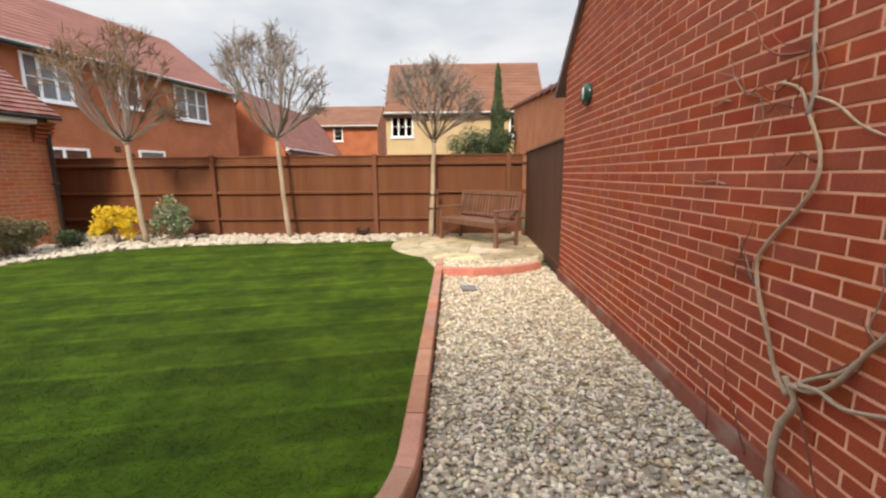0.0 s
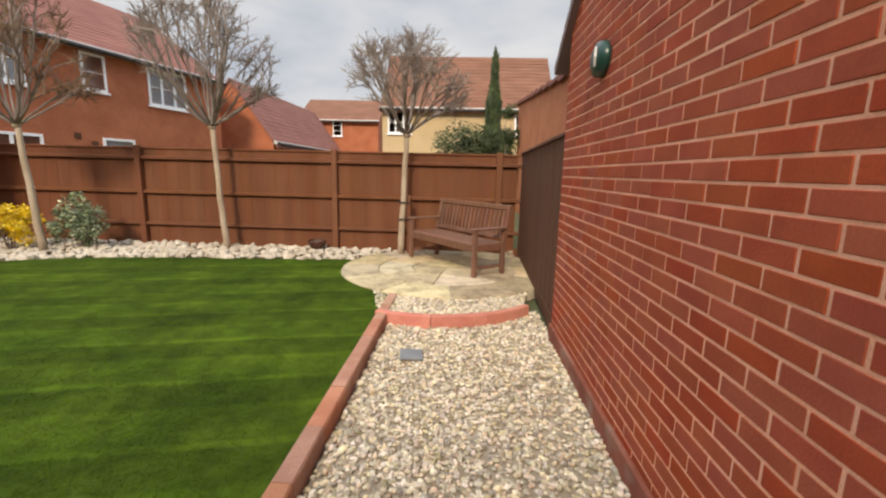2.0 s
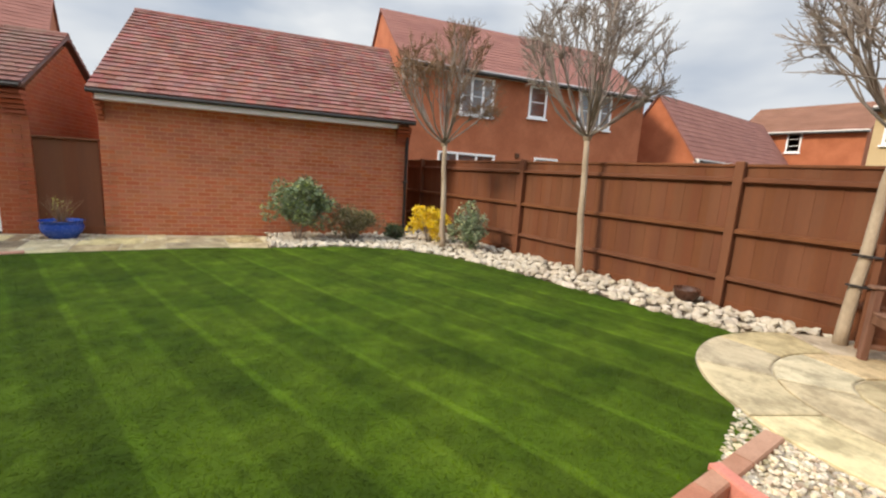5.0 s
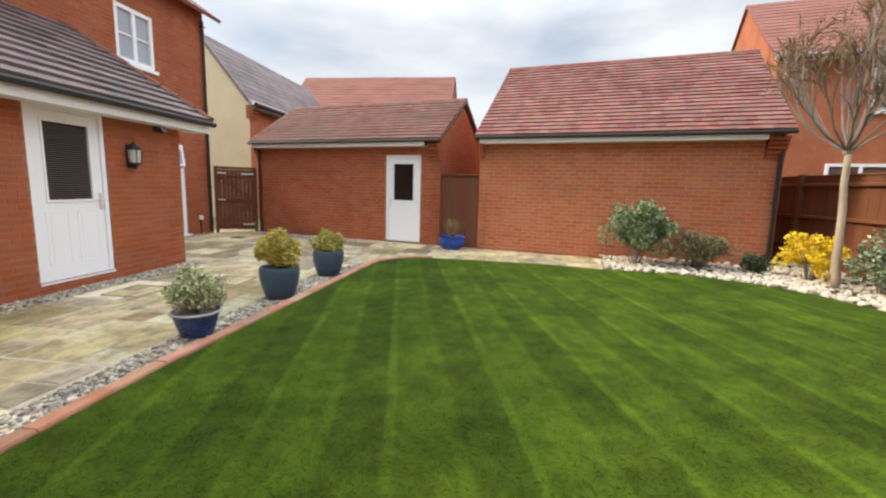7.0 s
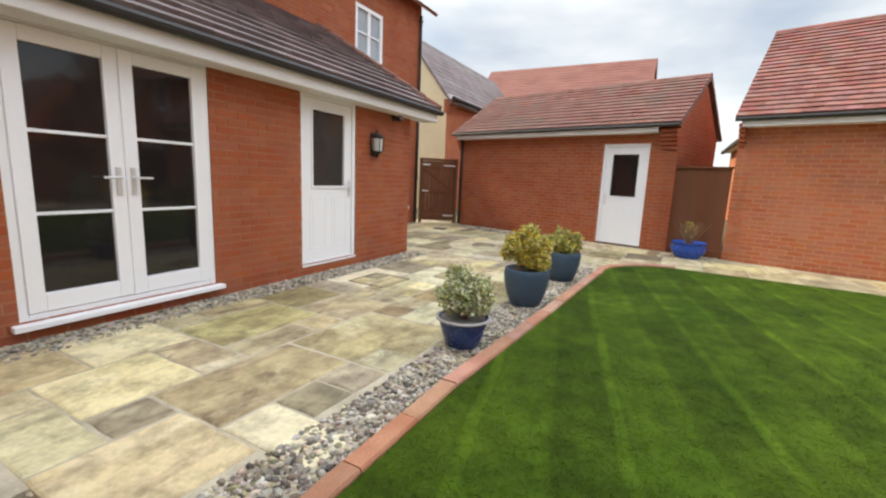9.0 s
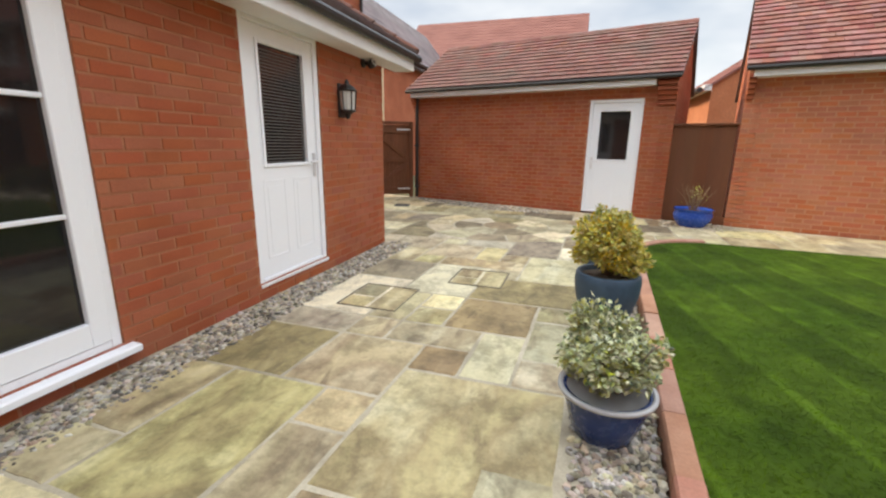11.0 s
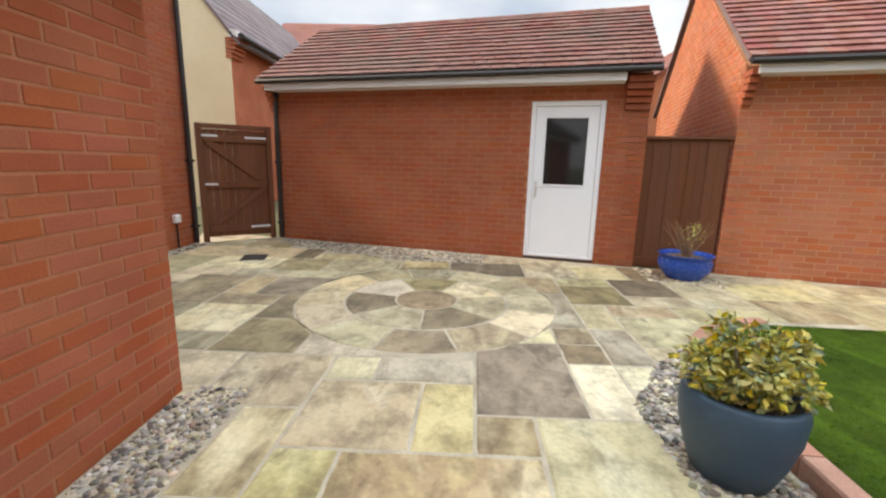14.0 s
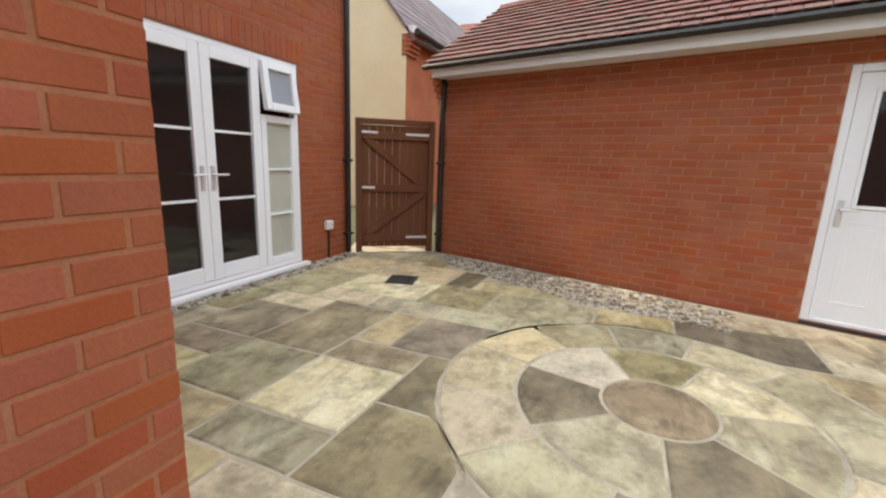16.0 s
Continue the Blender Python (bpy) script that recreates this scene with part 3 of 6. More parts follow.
# the house's back wall
M_HOUSE = wall_frame(0.0, HOUSE_Y, 0, 1)
FD2, UPWIN = (-8.48, -6.62, 0.05, 2.2), (-7.76, -6.8, 3.7, 4.8)
HOUSE = [(-9.4, -0.1), (2.4, -0.1), (2.4, 5.6), (-9.4, 5.6)]
wall_house = brick_wall("wall_house", HOUSE, [FD2, UPWIN], M_HOUSE, "orange-red brick two-storey back wall of the house", BRICK_ORANGE, MORTAR_TAN, 0.25, None, None, 8)
brick_wall("wall_house_side", [(-6.0, -0.1), (-0.001, -0.1), (-0.001, 5.6), (-6.0, 5.6)], [], wall_frame(-9.4, HOUSE_Y, -1, 0), "orange-red brick side wall of the house", BRICK_ORANGE, MORTAR_TAN, 0.25, seed=9)
bm = bmesh.new()
box(bm, (2.15, HOUSE_Y - 6, -0.1), (2.4, EXT_Y - 0.25, 2.3)), box(bm, (2.15, HOUSE_Y - 6, 2.3), (2.4, HOUSE_Y - 0.25, 5.6)), box(bm, (-9.4, HOUSE_Y - 6.2, -0.1), (2.4, HOUSE_Y - 6, 5.6))
tagged(part("wall_house_rear", bm, FAR_BRICK), "red brick outer walls of the house", "wall", kind="structure")
bm = bmesh.new()
box(bm, (-9.1, HOUSE_Y - 5.9, 2.45), (2.1, HOUSE_Y - 0.26, 2.6))
tagged(part("ceiling", bm, UPVC), "plain white ceiling inside the house", "ceiling", kind="structure")
bm = bmesh.new()
box(bm, (-9.1, HOUSE_Y - 5.9, -0.05), (2.1, HOUSE_Y - 0.26, 0.02)), box(bm, (-5.1, HOUSE_Y, -0.05), (2.1, EXT_Y - 0.26, 0.02))
tagged(part("floor", bm, SLAB_DARK), "brown floor inside the house", "floor", kind="structure")
house_roof = thing("house_roof", "red tiled pitched roof of the two-storey house", "roof")
for sgn in (1, -1):
    low = Vector((-9.7 if sgn < 0 else 2.7, HOUSE_Y - 3.1 + sgn * 3.4, 5.42))
    fr = slope_frame(low, (-sgn, 0, 0), (0, -sgn * 3.4, 2.3))
    bm = bmesh.new()
    box(bm, (0, 0, -0.05), (12.4, 4.12, 0.03), fr)
    part("roof_slope", bm, FAR_TILE, house_roof)

# lean-to roof of the extension
EAVE_Y, EAVE_Z, PITCH = EXT_Y + 0.27, 2.33, radians(31)
ext_roof = thing("extension_roof", "dark slate lean-to roof with white fascia and black gutter", "roof")
fr = slope_frame((2.5, EAVE_Y, EAVE_Z), (-1, 0, 0), (0, -math.cos(PITCH), math.sin(PITCH)))
RUN = (EAVE_Y - HOUSE_Y) / math.cos(PITCH) - 0.02
bm = bmesh.new()
box(bm, (0, 0.02, -0.05), (8.2, RUN, 0.0), fr)
part("roof_deck", bm, SLATE, ext_roof)
tile_slope(ext_roof, fr, 8.2, RUN, 0.26, 0.3, SLATE, 0.042, 21)
for k in range(9):
    bm = bmesh.new()
    tube(bm, [fr @ Vector((8.19, RUN * k / 9 + 0.01, 0.03)), fr @ Vector((8.19, RUN * (k + 1) / 9 - 0.004, 0.024))], [0.062, 0.055], 8)
    part("verge_tile", bm, TILE_DARK, ext_roof, "half-round red verge tile" if k == 0 else "")
bm = bmesh.new()
box(bm, (-5.68, EAVE_Y - 0.045, EAVE_Z - 0.19), (2.5, EAVE_Y - 0.02, EAVE_Z - 0.02), None, 0.004)
box(bm, (-5.68, EXT_Y, EAVE_Z - 0.19), (2.5, EAVE_Y - 0.047, EAVE_Z - 0.175))
part("fascia", bm, FASCIA, ext_roof, "white fascia board and soffit")

# ---- garages ----

def garage(name, origin, length, depth, eave_z, rise, doors, label, seed, tiles_single, bricks, mortar, tile, tile_piece):
    """A brick garage: front wall, rear and side gables, pitched tiled roof, fascia and stepped brick corbels at the eaves."""
    top = thing(name, label, "garage")
    # front: local x runs south from the north corner
    north = origin + U * length
    mf = wall_frame(north.x, north.y, N.x, N.y)
    outline = [(0, -0.1), (length, -0.1), (length, eave_z - 0.03), (0, eave_z - 0.03)]
    brick_wall("front_wall", outline, doors, mf, "", bricks, mortar, 0.22, None, None, seed, top)
    h = depth / 2
    for at, nn in ((origin, -U), (north - N * 0, U)):
        ms = wall_frame(at.x, at.y, nn.x, nn.y)
        sgn = -1 if (ms.to_3x3() @ Vector((1, 0, 0))).dot(N) > 0 else 1
        pts = [(0, -0.1), (sgn * depth, -0.1), (sgn * depth, eave_z - 0.03), (sgn * h, eave_z - 0.03 + rise * h / (h + 0.27)), (0, eave_z - 0.03)]
        brick_wall("gable_wall", pts, [], ms, "", bricks, mortar, 0.22, None, None, seed + 1, top)
    back = origin - N * depth
    bm = bmesh.new()
    box(bm, (0, 0, -0.1), (length, 0.22, eave_z - 0.03), Matrix(((U.x, N.x, 0, back.x), (U.y, N.y, 0, back.y), (0, 0, 1, 0), (0, 0, 0, 1))))
    part("rear_wall", bm, FAR_BRICK, top)
    # roof
    over = 0.27
    ze = eave_z
    run = math.hypot(h + over, rise)
    for front in (True, False):
        if front:
            low = origin + N * over - U * 0.06
            fr = slope_frame((low.x, low.y, ze), U, (-N * (h + over) + Vector((0, 0, rise))))
        else:
            low = north - N * (depth + over) + U * 0.06
            fr = slope_frame((low.x, low.y, ze), -U, (N * (h + over) + Vector((0, 0, rise))))
        bm = bmesh.new()
        box(bm, (0, 0.015, -0.05), (length + 0.12, run - 0.02, 0.0), fr)
        part("roof_deck", bm, SLATE, top)
        tile_slope(top, fr, length + 0.12, run, 0.165, 0.17, tile, 0.024, seed + 2, tile_piece, tiles_single if front else 0)
    bm = bmesh.new()
    ridge = origin - N * h
    n = 18
    for i in range(n):
        a = ridge - U * 0.06 + U * ((length + 0.12) * i / n) + Vector((0, 0, ze + rise))
        b = ridge - U * 0.06 + U * ((length + 0.12) * (i + 0.985) / n) + Vector((0, 0, ze + rise))
        tube(bm, [a - Vector((0, 0, 0.035)), b - Vector((0, 0, 0.035))], [0.085, 0.088], 10)
    part("ridge_tiles", bm, tile, top, "row of half-round red ridge tiles")
    # fascia between the corbels, with a black gutter above it
    bm = bmesh.new()
    box(bm, (0.32, over - 0.05, ze - 0.155), (length - 0.05, over - 0.02, ze - 0.04), mf, 0.003)
    box(bm, (0.32, 0.0, ze - 0.155), (length - 0.05, over - 0.052, ze - 0.14), mf)
    part("fascia", bm, FASCIA, top, "white fascia board")
    bm = bmesh.new()
    w0 = mf @ Vector((-0.05, over + 0.02, ze - 0.035))
    w1 = mf @ Vector((length + 0.05, over + 0.02, ze - 0.035))
    tube(bm, [w0, w1], [0.036, 0.036], 8)
    part("gutter", bm, BLACK, top, "black plastic gutter")
    for s0, s1 in ((-0.004, 0.29), (length - 0.1, length + 0.004)):
        corbel = new("corbel")
        corbel.parent = top
        for k in range(5):
            o = 0.04 + 0.042 * k
            bm = bmesh.new()
            box(bm, (s0, -0.1, ze - 0.46 + 0.075 * k), (s1, o, ze - 0.395 + 0.075 * k), mf, 0.004)
            part("brick", bm, BRICK_ORANGE_PIECE, corbel)
    return mf


def mat_plain(name, c, rough, metal=0.0, spec=0.5):
    return surf(name, c, tuple(min(1, v * 1.12) for v in c), rough, 3.0, 40, 0.05, 0.001, metal=metal, spec=spec, grainy=0.06)


BLACK = mat_plain("black_plastic", (0.018, 0.015, 0.015), 0.45)
door_s = A_LEN - ((Vector((-9.02, 1.75, 0)) - A0).dot(U))
GD = (door_s - 0.925, door_s, 0.03, 2.09)
M_GA = garage("garage", A0, A_LEN, 3.1, 2.43, 1.16, [GD], "brick garage with a white side door and red tiled roof", 31, 300, BRICK_ORANGE, MORTAR_BUFF, TILE_DARK, TILE_PIECE)
M_GB = garage("garage", B0, B_LEN, 5.3, 2.46, 2.07, [], "larger brick garage with a blank wall and red tiled roof", 41, 0, BRICK_LIGHT, MORTAR_PALE, TILE, TILE)


# ---- fences ----
def close_board(name, p, q, height, label, posts, mat, rails=True, side=1, board=0.11, seed=1):
    """A close-boarded fence from p to q: overlapping feather-edge boards, three rails, posts at the given places along it."""
    p, q = Vector((*p, 0)), Vector((*q, 0))
    d = (q - p).normalized()
    n = Vector((-d.y, d.x, 0)) * side
    m = Matrix(((d.x, n.x, 0, p.x), (d.y, n.y, 0, p.y), (0, 0, 1, 0), (0, 0, 0, 1)))
    length = (q - p).length
    top = thing(name, label, "fence")
    rng = random.Random(seed)
    bm = bmesh.new()
    box(bm, (0, 0, 0), (board + 0.015, 0.016, height - 0.16))
    me = bpy.data.meshes.new("board")
    for v in bm.verts:
        if v.co.x > board and v.co.y > 0.01:
            v.co.y = 0.006
    bmesh.ops.recalc_face_normals(bm, faces=bm.faces[:])
    bm.to_mesh(me)
    bm.free()
    me.materials.append(mat)
    for i in range(int(length / board)):
        b = new("board", me)
        b.parent = top
        b.matrix_basis = m @ pose(i * board, -0.02 + (0.004 if i % 2 else 0), 0.14 + rng.uniform(-0.003, 0.003), 0, 0, 0)
    bm = bmesh.new()
    box(bm, (0, -0.025, 0.0), (length, 0.0, 0.14), m, 0.004)
    part("gravel_board", bm, mat, top)
    bm = bmesh.new()
    box(bm, (0, -0.04, height - 0.02), (length, 0.035, height + 0.015), m, 0.006)
    part("capping", bm, mat, top)
    if rails:
        for z in (0.42, 0.98, 1.57):
            bm = bmesh.new()
            v = box(bm, (0, -0.085, z - 0.035), (length, -0.018, z + 0.035), None)
            for q in v:
                if q.co.y < -0.05:
                    q.co.z = z + (q.co.z - z) * 0.55
            bmesh.ops.transform(bm, matrix=m, verts=v)
            part("rail", bm, mat, top)
    for s in posts:
        bm = bmesh.new()
        box(bm, (s - 0.05, -0.11, 0.0), (s + 0.05, -0.005, height + 0.04), m, 0.008)
        part("post", bm, mat, top)
    return top


close_board("garden_fence", (-9.0, FENCE_Y), (2.2, FENCE_Y), 1.74, "brown stained close-board garden fence with rails and posts", [1.05, 4.53, 8.0, 10.82], FENCE, True, 1, seed=2)
close_board("side_fence", (2.09, 6.7), (2.22, FENCE_Y - 0.02), 1.78, "dark brown stained board fence beyond the gable wall", [], FENCE_DARK, False, -1, 0.145, 3)
pa, pb = A0 + U * A_LEN - N * 0.03, B0 - N * 0.02
close_board("fence_panel", (pa.x, pa.y), (pb.x, pb.y), 1.64, "brown board fence panel between the two garages", [], FENCE, False, -1, 0.1, 4)


# ---- neighbouring houses ----
def sash(parent, m, s0, s1, z0, z1, lights=2, bars=1, name="window"):
    """A white casement window on a wall's face: frame, panes, bars and sill."""
    w = new(name)
    w.parent = parent
    bm = bmesh.new()
    f = 0.085
    box(bm, (s0, -0.02, z0), (s0 + f, 0.05, z1), m), box(bm, (s1 - f, -0.02, z0), (s1, 0.05, z1), m)
    box(bm, (s0 + f, -0.02, z0), (s1 - f, 0.05, z0 + f), m), box(bm, (s0 + f, -0.02, z1 - f), (s1 - f, 0.05, z1), m)
    for i in range(1, lights):
        x = s0 + (s1 - s0) * i / lights
        box(bm, (x - f / 2, -0.02, z0 + f), (x + f / 2, 0.047, z1 - f), m)
    for j in range(1, bars + 1):
        z = z0 + (z1 - z0) * j / (bars + 1)
        box(bm, (s0 + f, -0.02, z - 0.015), (s1 - f, 0.03, z + 0.015), m)
    part("frame", bm, UPVC, w)
    bm = bmesh.new()
    box(bm, (s0 + f, -0.015, z0 + f), (s1 - f, 0.0, z1 - f), m)
    part("pane", bm, GLASS_FAR, w)
    bm = bmesh.new()
    box(bm, (s0 - 0.06, -0.02, z0 - 0.07), (s1 + 0.06, 0.1, z0 - 0.002), m)
    part("sill", bm, UPVC, w)


# sky reflection and net curtains are put into the panes' pale base colour
GLASS_FAR = mat_plain("sky_pale_window_glass", (0.31, 0.35, 0.385), 0.06, 0.0, 1.0)


def house(label, corner, along, width, depth, eave, rise, wall_mat, windows, roof_mat=None, gutter=True):
    """A neighbour's house: front wall from the corner along a direction (front to the right of it), gables, roof, windows on the front."""
    top = thing("house", label, "house")
    a = Vector((along[0], along[1], 0)).normalized()
    n = Vector((a.y, -a.x, 0))
    m = Matrix(((a.x, n.x, 0, corner[0]), (a.y, n.y, 0, corner[1]), (0, 0, 1, 0), (0, 0, 0, 1)))
    bm = bmesh.new()
    box(bm, (0, -depth, -0.1), (width, 0, eave), m)
    for s in (0.0, width - 0.2):
        prof = [(-depth, eave), (0, eave), (-depth / 2, eave + rise)]
        lo = [bm.verts.new(m @ Vector((s, y, z))) for y, z in prof]
        hi = [bm.verts.new(m @ Vector((s + 0.2, y, z))) for y, z in prof]
        bm.faces.new(lo), bm.faces.new(hi[::-1])
        for i in range(3):
            bm.faces.new((lo[i], lo[(i + 1) % 3], hi[(i + 1) % 3], hi[i]))
    part("wall", bm, wall_mat, top)
    over = 0.3
    for front in (True, False):
        y = over if front else -depth - over
        k = rise / (depth / 2)
        base = m @ Vector((-0.1 if front else width + 0.1, y, eave - k * over))
        up = m.to_3x3() @ Vector((0, (-1 if front else 1) * (depth / 2 + over), rise + k * over))
        fr = slope_frame(base, a * (1 if front else -1), up)
        bm = bmesh.new()
        run = up.length
        rows = max(4, int(run / 0.3))
        for r in range(rows):
            y0, y1 = run * r / rows, run * (r + 1) / rows
            v = [bm.verts.new(fr @ Vector(q)) for q in ((0, y0, -0.06), (width + 0.2, y0, -0.06), (width + 0.2, y0, 0.014), (0, y0, 0.014), (width + 0.2, y1 + 0.01, 0.0), (0, y1 + 0.01, 0.0), (width + 0.2, y1, -0.06), (0, y1, -0.06))]
            for f in ((0, 1, 2, 3), (3, 2, 4, 5), (5, 4, 6, 7), (7, 6, 1, 0), (0, 3, 5, 7), (1, 6, 4, 2)):
                bm.faces.new([v[i] for i in f])
        tagged(part("roof_slope", bm, roof_mat or FAR_TILE, top), kind="stuff")
    bm = bmesh.new()
    box(bm, (-0.1, 0.02, eave - 0.22), (width + 0.1, 0.22, eave - 0.05), m)
    part("fascia", bm, FASCIA, top)
    bm = bmesh.new()
    tube(bm, [m @ Vector((-0.1, over + 0.04, eave - 0.2)), m @ Vector((width + 0.1, over + 0.04, eave - 0.2))], [0.08, 0.08], 8)
    part("gutter", bm, BLACK, top)
    for s0, s1, z0, z1, lights, bars in windows:
        sash(top, m, s0, s1, z0, z1, lights, bars)
    return top, m


# house with its long front facing the garden, beyond the fence
H1 = Vector((-11.3, 21.3, 0))
UH = Vector((0.233, 0.972, 0))
c = H1 + UH * -8.9
near_house, near_m = house("red brick two-storey house with white windows beyond the fence", (c.x, c.y), UH, 11.6, 8.0, 5.55, 2.9, FAR_BRICK,
      [(2.3, 3.75, 3.82, 5.25, 3, 1), (5.4, 6.25, 4.0, 5.27, 1, 1), (7.9, 9.7, 3.85, 5.3, 3, 1), (1.5, 4.0, 0.9, 2.35, 3, 0), (5.9, 7.1, 0.3, 2.4, 1, 0)])
for s0, z0 in ((4.95, 2.3), (5.5, 2.05)):
    bm = bmesh.new()
    box(bm, (s0, -0.01, z0), (s0 + 0.22, 0.05, z0 + 0.2), near_m, 0.015)
    part("wall_vent", bm, FENCE_DARK, near_house, "small dark wall vent")
house("orange brick house with a red roof, its gable to the fence", (-9.0, 26.0), (0, 1), 13.0, 4.4, 2.95, 3.1, FAR_BRICK, [])
house("distant orange brick house with a small white window", (-13.0, 40.0), (1, 0), 6.9, 7.0, 5.7, 2.1, FAR_BRICK, [(3.0, 3.8, 4.3, 5.6, 1, 2)], FAR_TILE_BROWN)
house("cream rendered house with a red tiled roof beyond the fence", (-3.3, 27.0), (1, 0), 9.2, 6.0, 4.95, 3.3, TAN_RENDER, [(0.3, 1.6, 3.5, 4.7, 3, 1), (7.2, 8.5, 3.5, 4.6, 2, 1)], FAR_TILE_BROWN)
house("orange brick house with a low red roof behind the garages", (-24.0, 5.3), (1, 0), 8.0, 7.0, 3.2, 2.4, FAR_BRICK_LIT, [])

# ---- more materials ----
GLASS = mat_plain("dark_door_glass", (0.014, 0.013, 0.013), 0.03, 0.0, 0.6)
BLIND = mat_plain("grey_blind_slat", (0.06, 0.057, 0.054), 0.6)
CURTAIN = mat_plain("cream_blind", (0.44, 0.44, 0.37), 0.8)
CHROME = mat_plain("brushed_chrome", (0.72, 0.72, 0.73), 0.35, 0.5)
WOOD = surf("weathered_bench_wood", (0.15, 0.068, 0.042), (0.20, 0.095, 0.062), 0.75, 4, 60, 0.4, 0.003, "object", 0.12, stretch=(4, 4, 1))
BARK = surf("pale_bark", (0.34, 0.265, 0.19), (0.45, 0.365, 0.275), 0.9, 6, 50, 0.6, 0.006, stretch=(1, 1, 0.4))
TWIG = surf("grey_brown_twig", (0.22, 0.18, 0.155), (0.29, 0.245, 0.21), 0.9, 6, 50, 0.4)
TWIG_RUST = surf("rusty_twig", (0.20, 0.12, 0.07), (0.27, 0.17, 0.10), 0.9, 6, 50, 0.4)
VINE = surf("pale_vine_stem", (0.34, 0.25, 0.17), (0.43, 0.33, 0.24), 0.85, 9, 60, 0.6, 0.004)
VINE_RED = surf("reddish_vine_shoot", (0.17, 0.055, 0.04), (0.24, 0.09, 0.06), 0.85, 9, 60, 0.5)
LEAF_GOLD = surf("golden_leaf", (0.66, 0.45, 0.055), (0.52, 0.44, 0.085), 0.6, 5, 30, 0.1, 0.001, "island", 0.24)
LEAF_LIME = surf("yellow_green_leaf", (0.34, 0.36, 0.065), (0.48, 0.46, 0.12), 0.55, 5, 30, 0.1, 0.001, "island", 0.28)
LEAF_PALE = surf("cream_variegated_leaf", (0.66, 0.65, 0.42), (0.33, 0.38, 0.16), 0.55, 14, 30, 0.1, 0.001, "island", 0.4)
LEAF_GREEN = surf("grey_green_leaf", (0.14, 0.2, 0.1), (0.21, 0.275, 0.155), 0.55, 6, 30, 0.1, 0.001, "island", 0.4)
LEAF_FRESH = surf("fresh_green_leaf", (0.24, 0.31, 0.10), (0.34, 0.40, 0.16), 0.55, 6, 30, 0.1, 0.001, "island", 0.3)
LEAF_OLIVE = surf("olive_twig_leaf", (0.16, 0.145, 0.06), (0.22, 0.19, 0.09), 0.7, 6, 30, 0.1, 0.001, "island", 0.35)
LEAF_DARK = surf("dark_conifer_leaf", (0.045, 0.075, 0.03), (0.08, 0.12, 0.045), 0.7, 3, 30, 0.1, 0.001, "island", 0.4)
FLOWER = surf("bright_yellow_flower", (0.80, 0.55, 0.012), (0.86, 0.64, 0.02), 0.6, 6, 30, 0.1, 0.001, "island", 0.15)
POT_SLATE = surf("slate_blue_pot_glaze", (0.036, 0.072, 0.112), (0.052, 0.09, 0.132), 0.5, 2, 30, 0.1, 0.001)
POT_BLUE = surf("blue_pot_glaze", (0.02, 0.045, 0.16), (0.035, 0.075, 0.22), 0.25, 3, 30, 0.05, 0.001)
POT_BRIGHT = surf("bright_blue_pot_glaze", (0.014, 0.065, 0.36), (0.028, 0.1, 0.45), 0.25, 3, 30, 0.05, 0.001)
POT_BROWN = surf("brown_bowl_glaze", (0.05, 0.022, 0.014), (0.09, 0.04, 0.025), 0.3, 4, 30, 0.05, 0.001)
RIM_GREY = mat_plain("pale_glaze_rim", (0.42, 0.42, 0.42), 0.4)
ALARM_GREEN = mat_plain("dark_green_plastic", (0.006, 0.045, 0.035), 0.35)
LAMP_GLASS = mat_plain("lantern_glass", (0.55, 0.55, 0.52), 0.15)
RUSTY = surf("weathered_cover_rim", (0.12, 0.10, 0.075), (0.2, 0.17, 0.125), 0.8, 9, 60, 0.4)
IRON = mat_plain("grey_iron_cover", (0.075, 0.075, 0.075), 0.6, 0.4)
SLATE_CHIP = surf("blue_grey_slate", (0.16, 0.175, 0.19), (0.22, 0.235, 0.25), 0.6, 5, 60, 0.3)


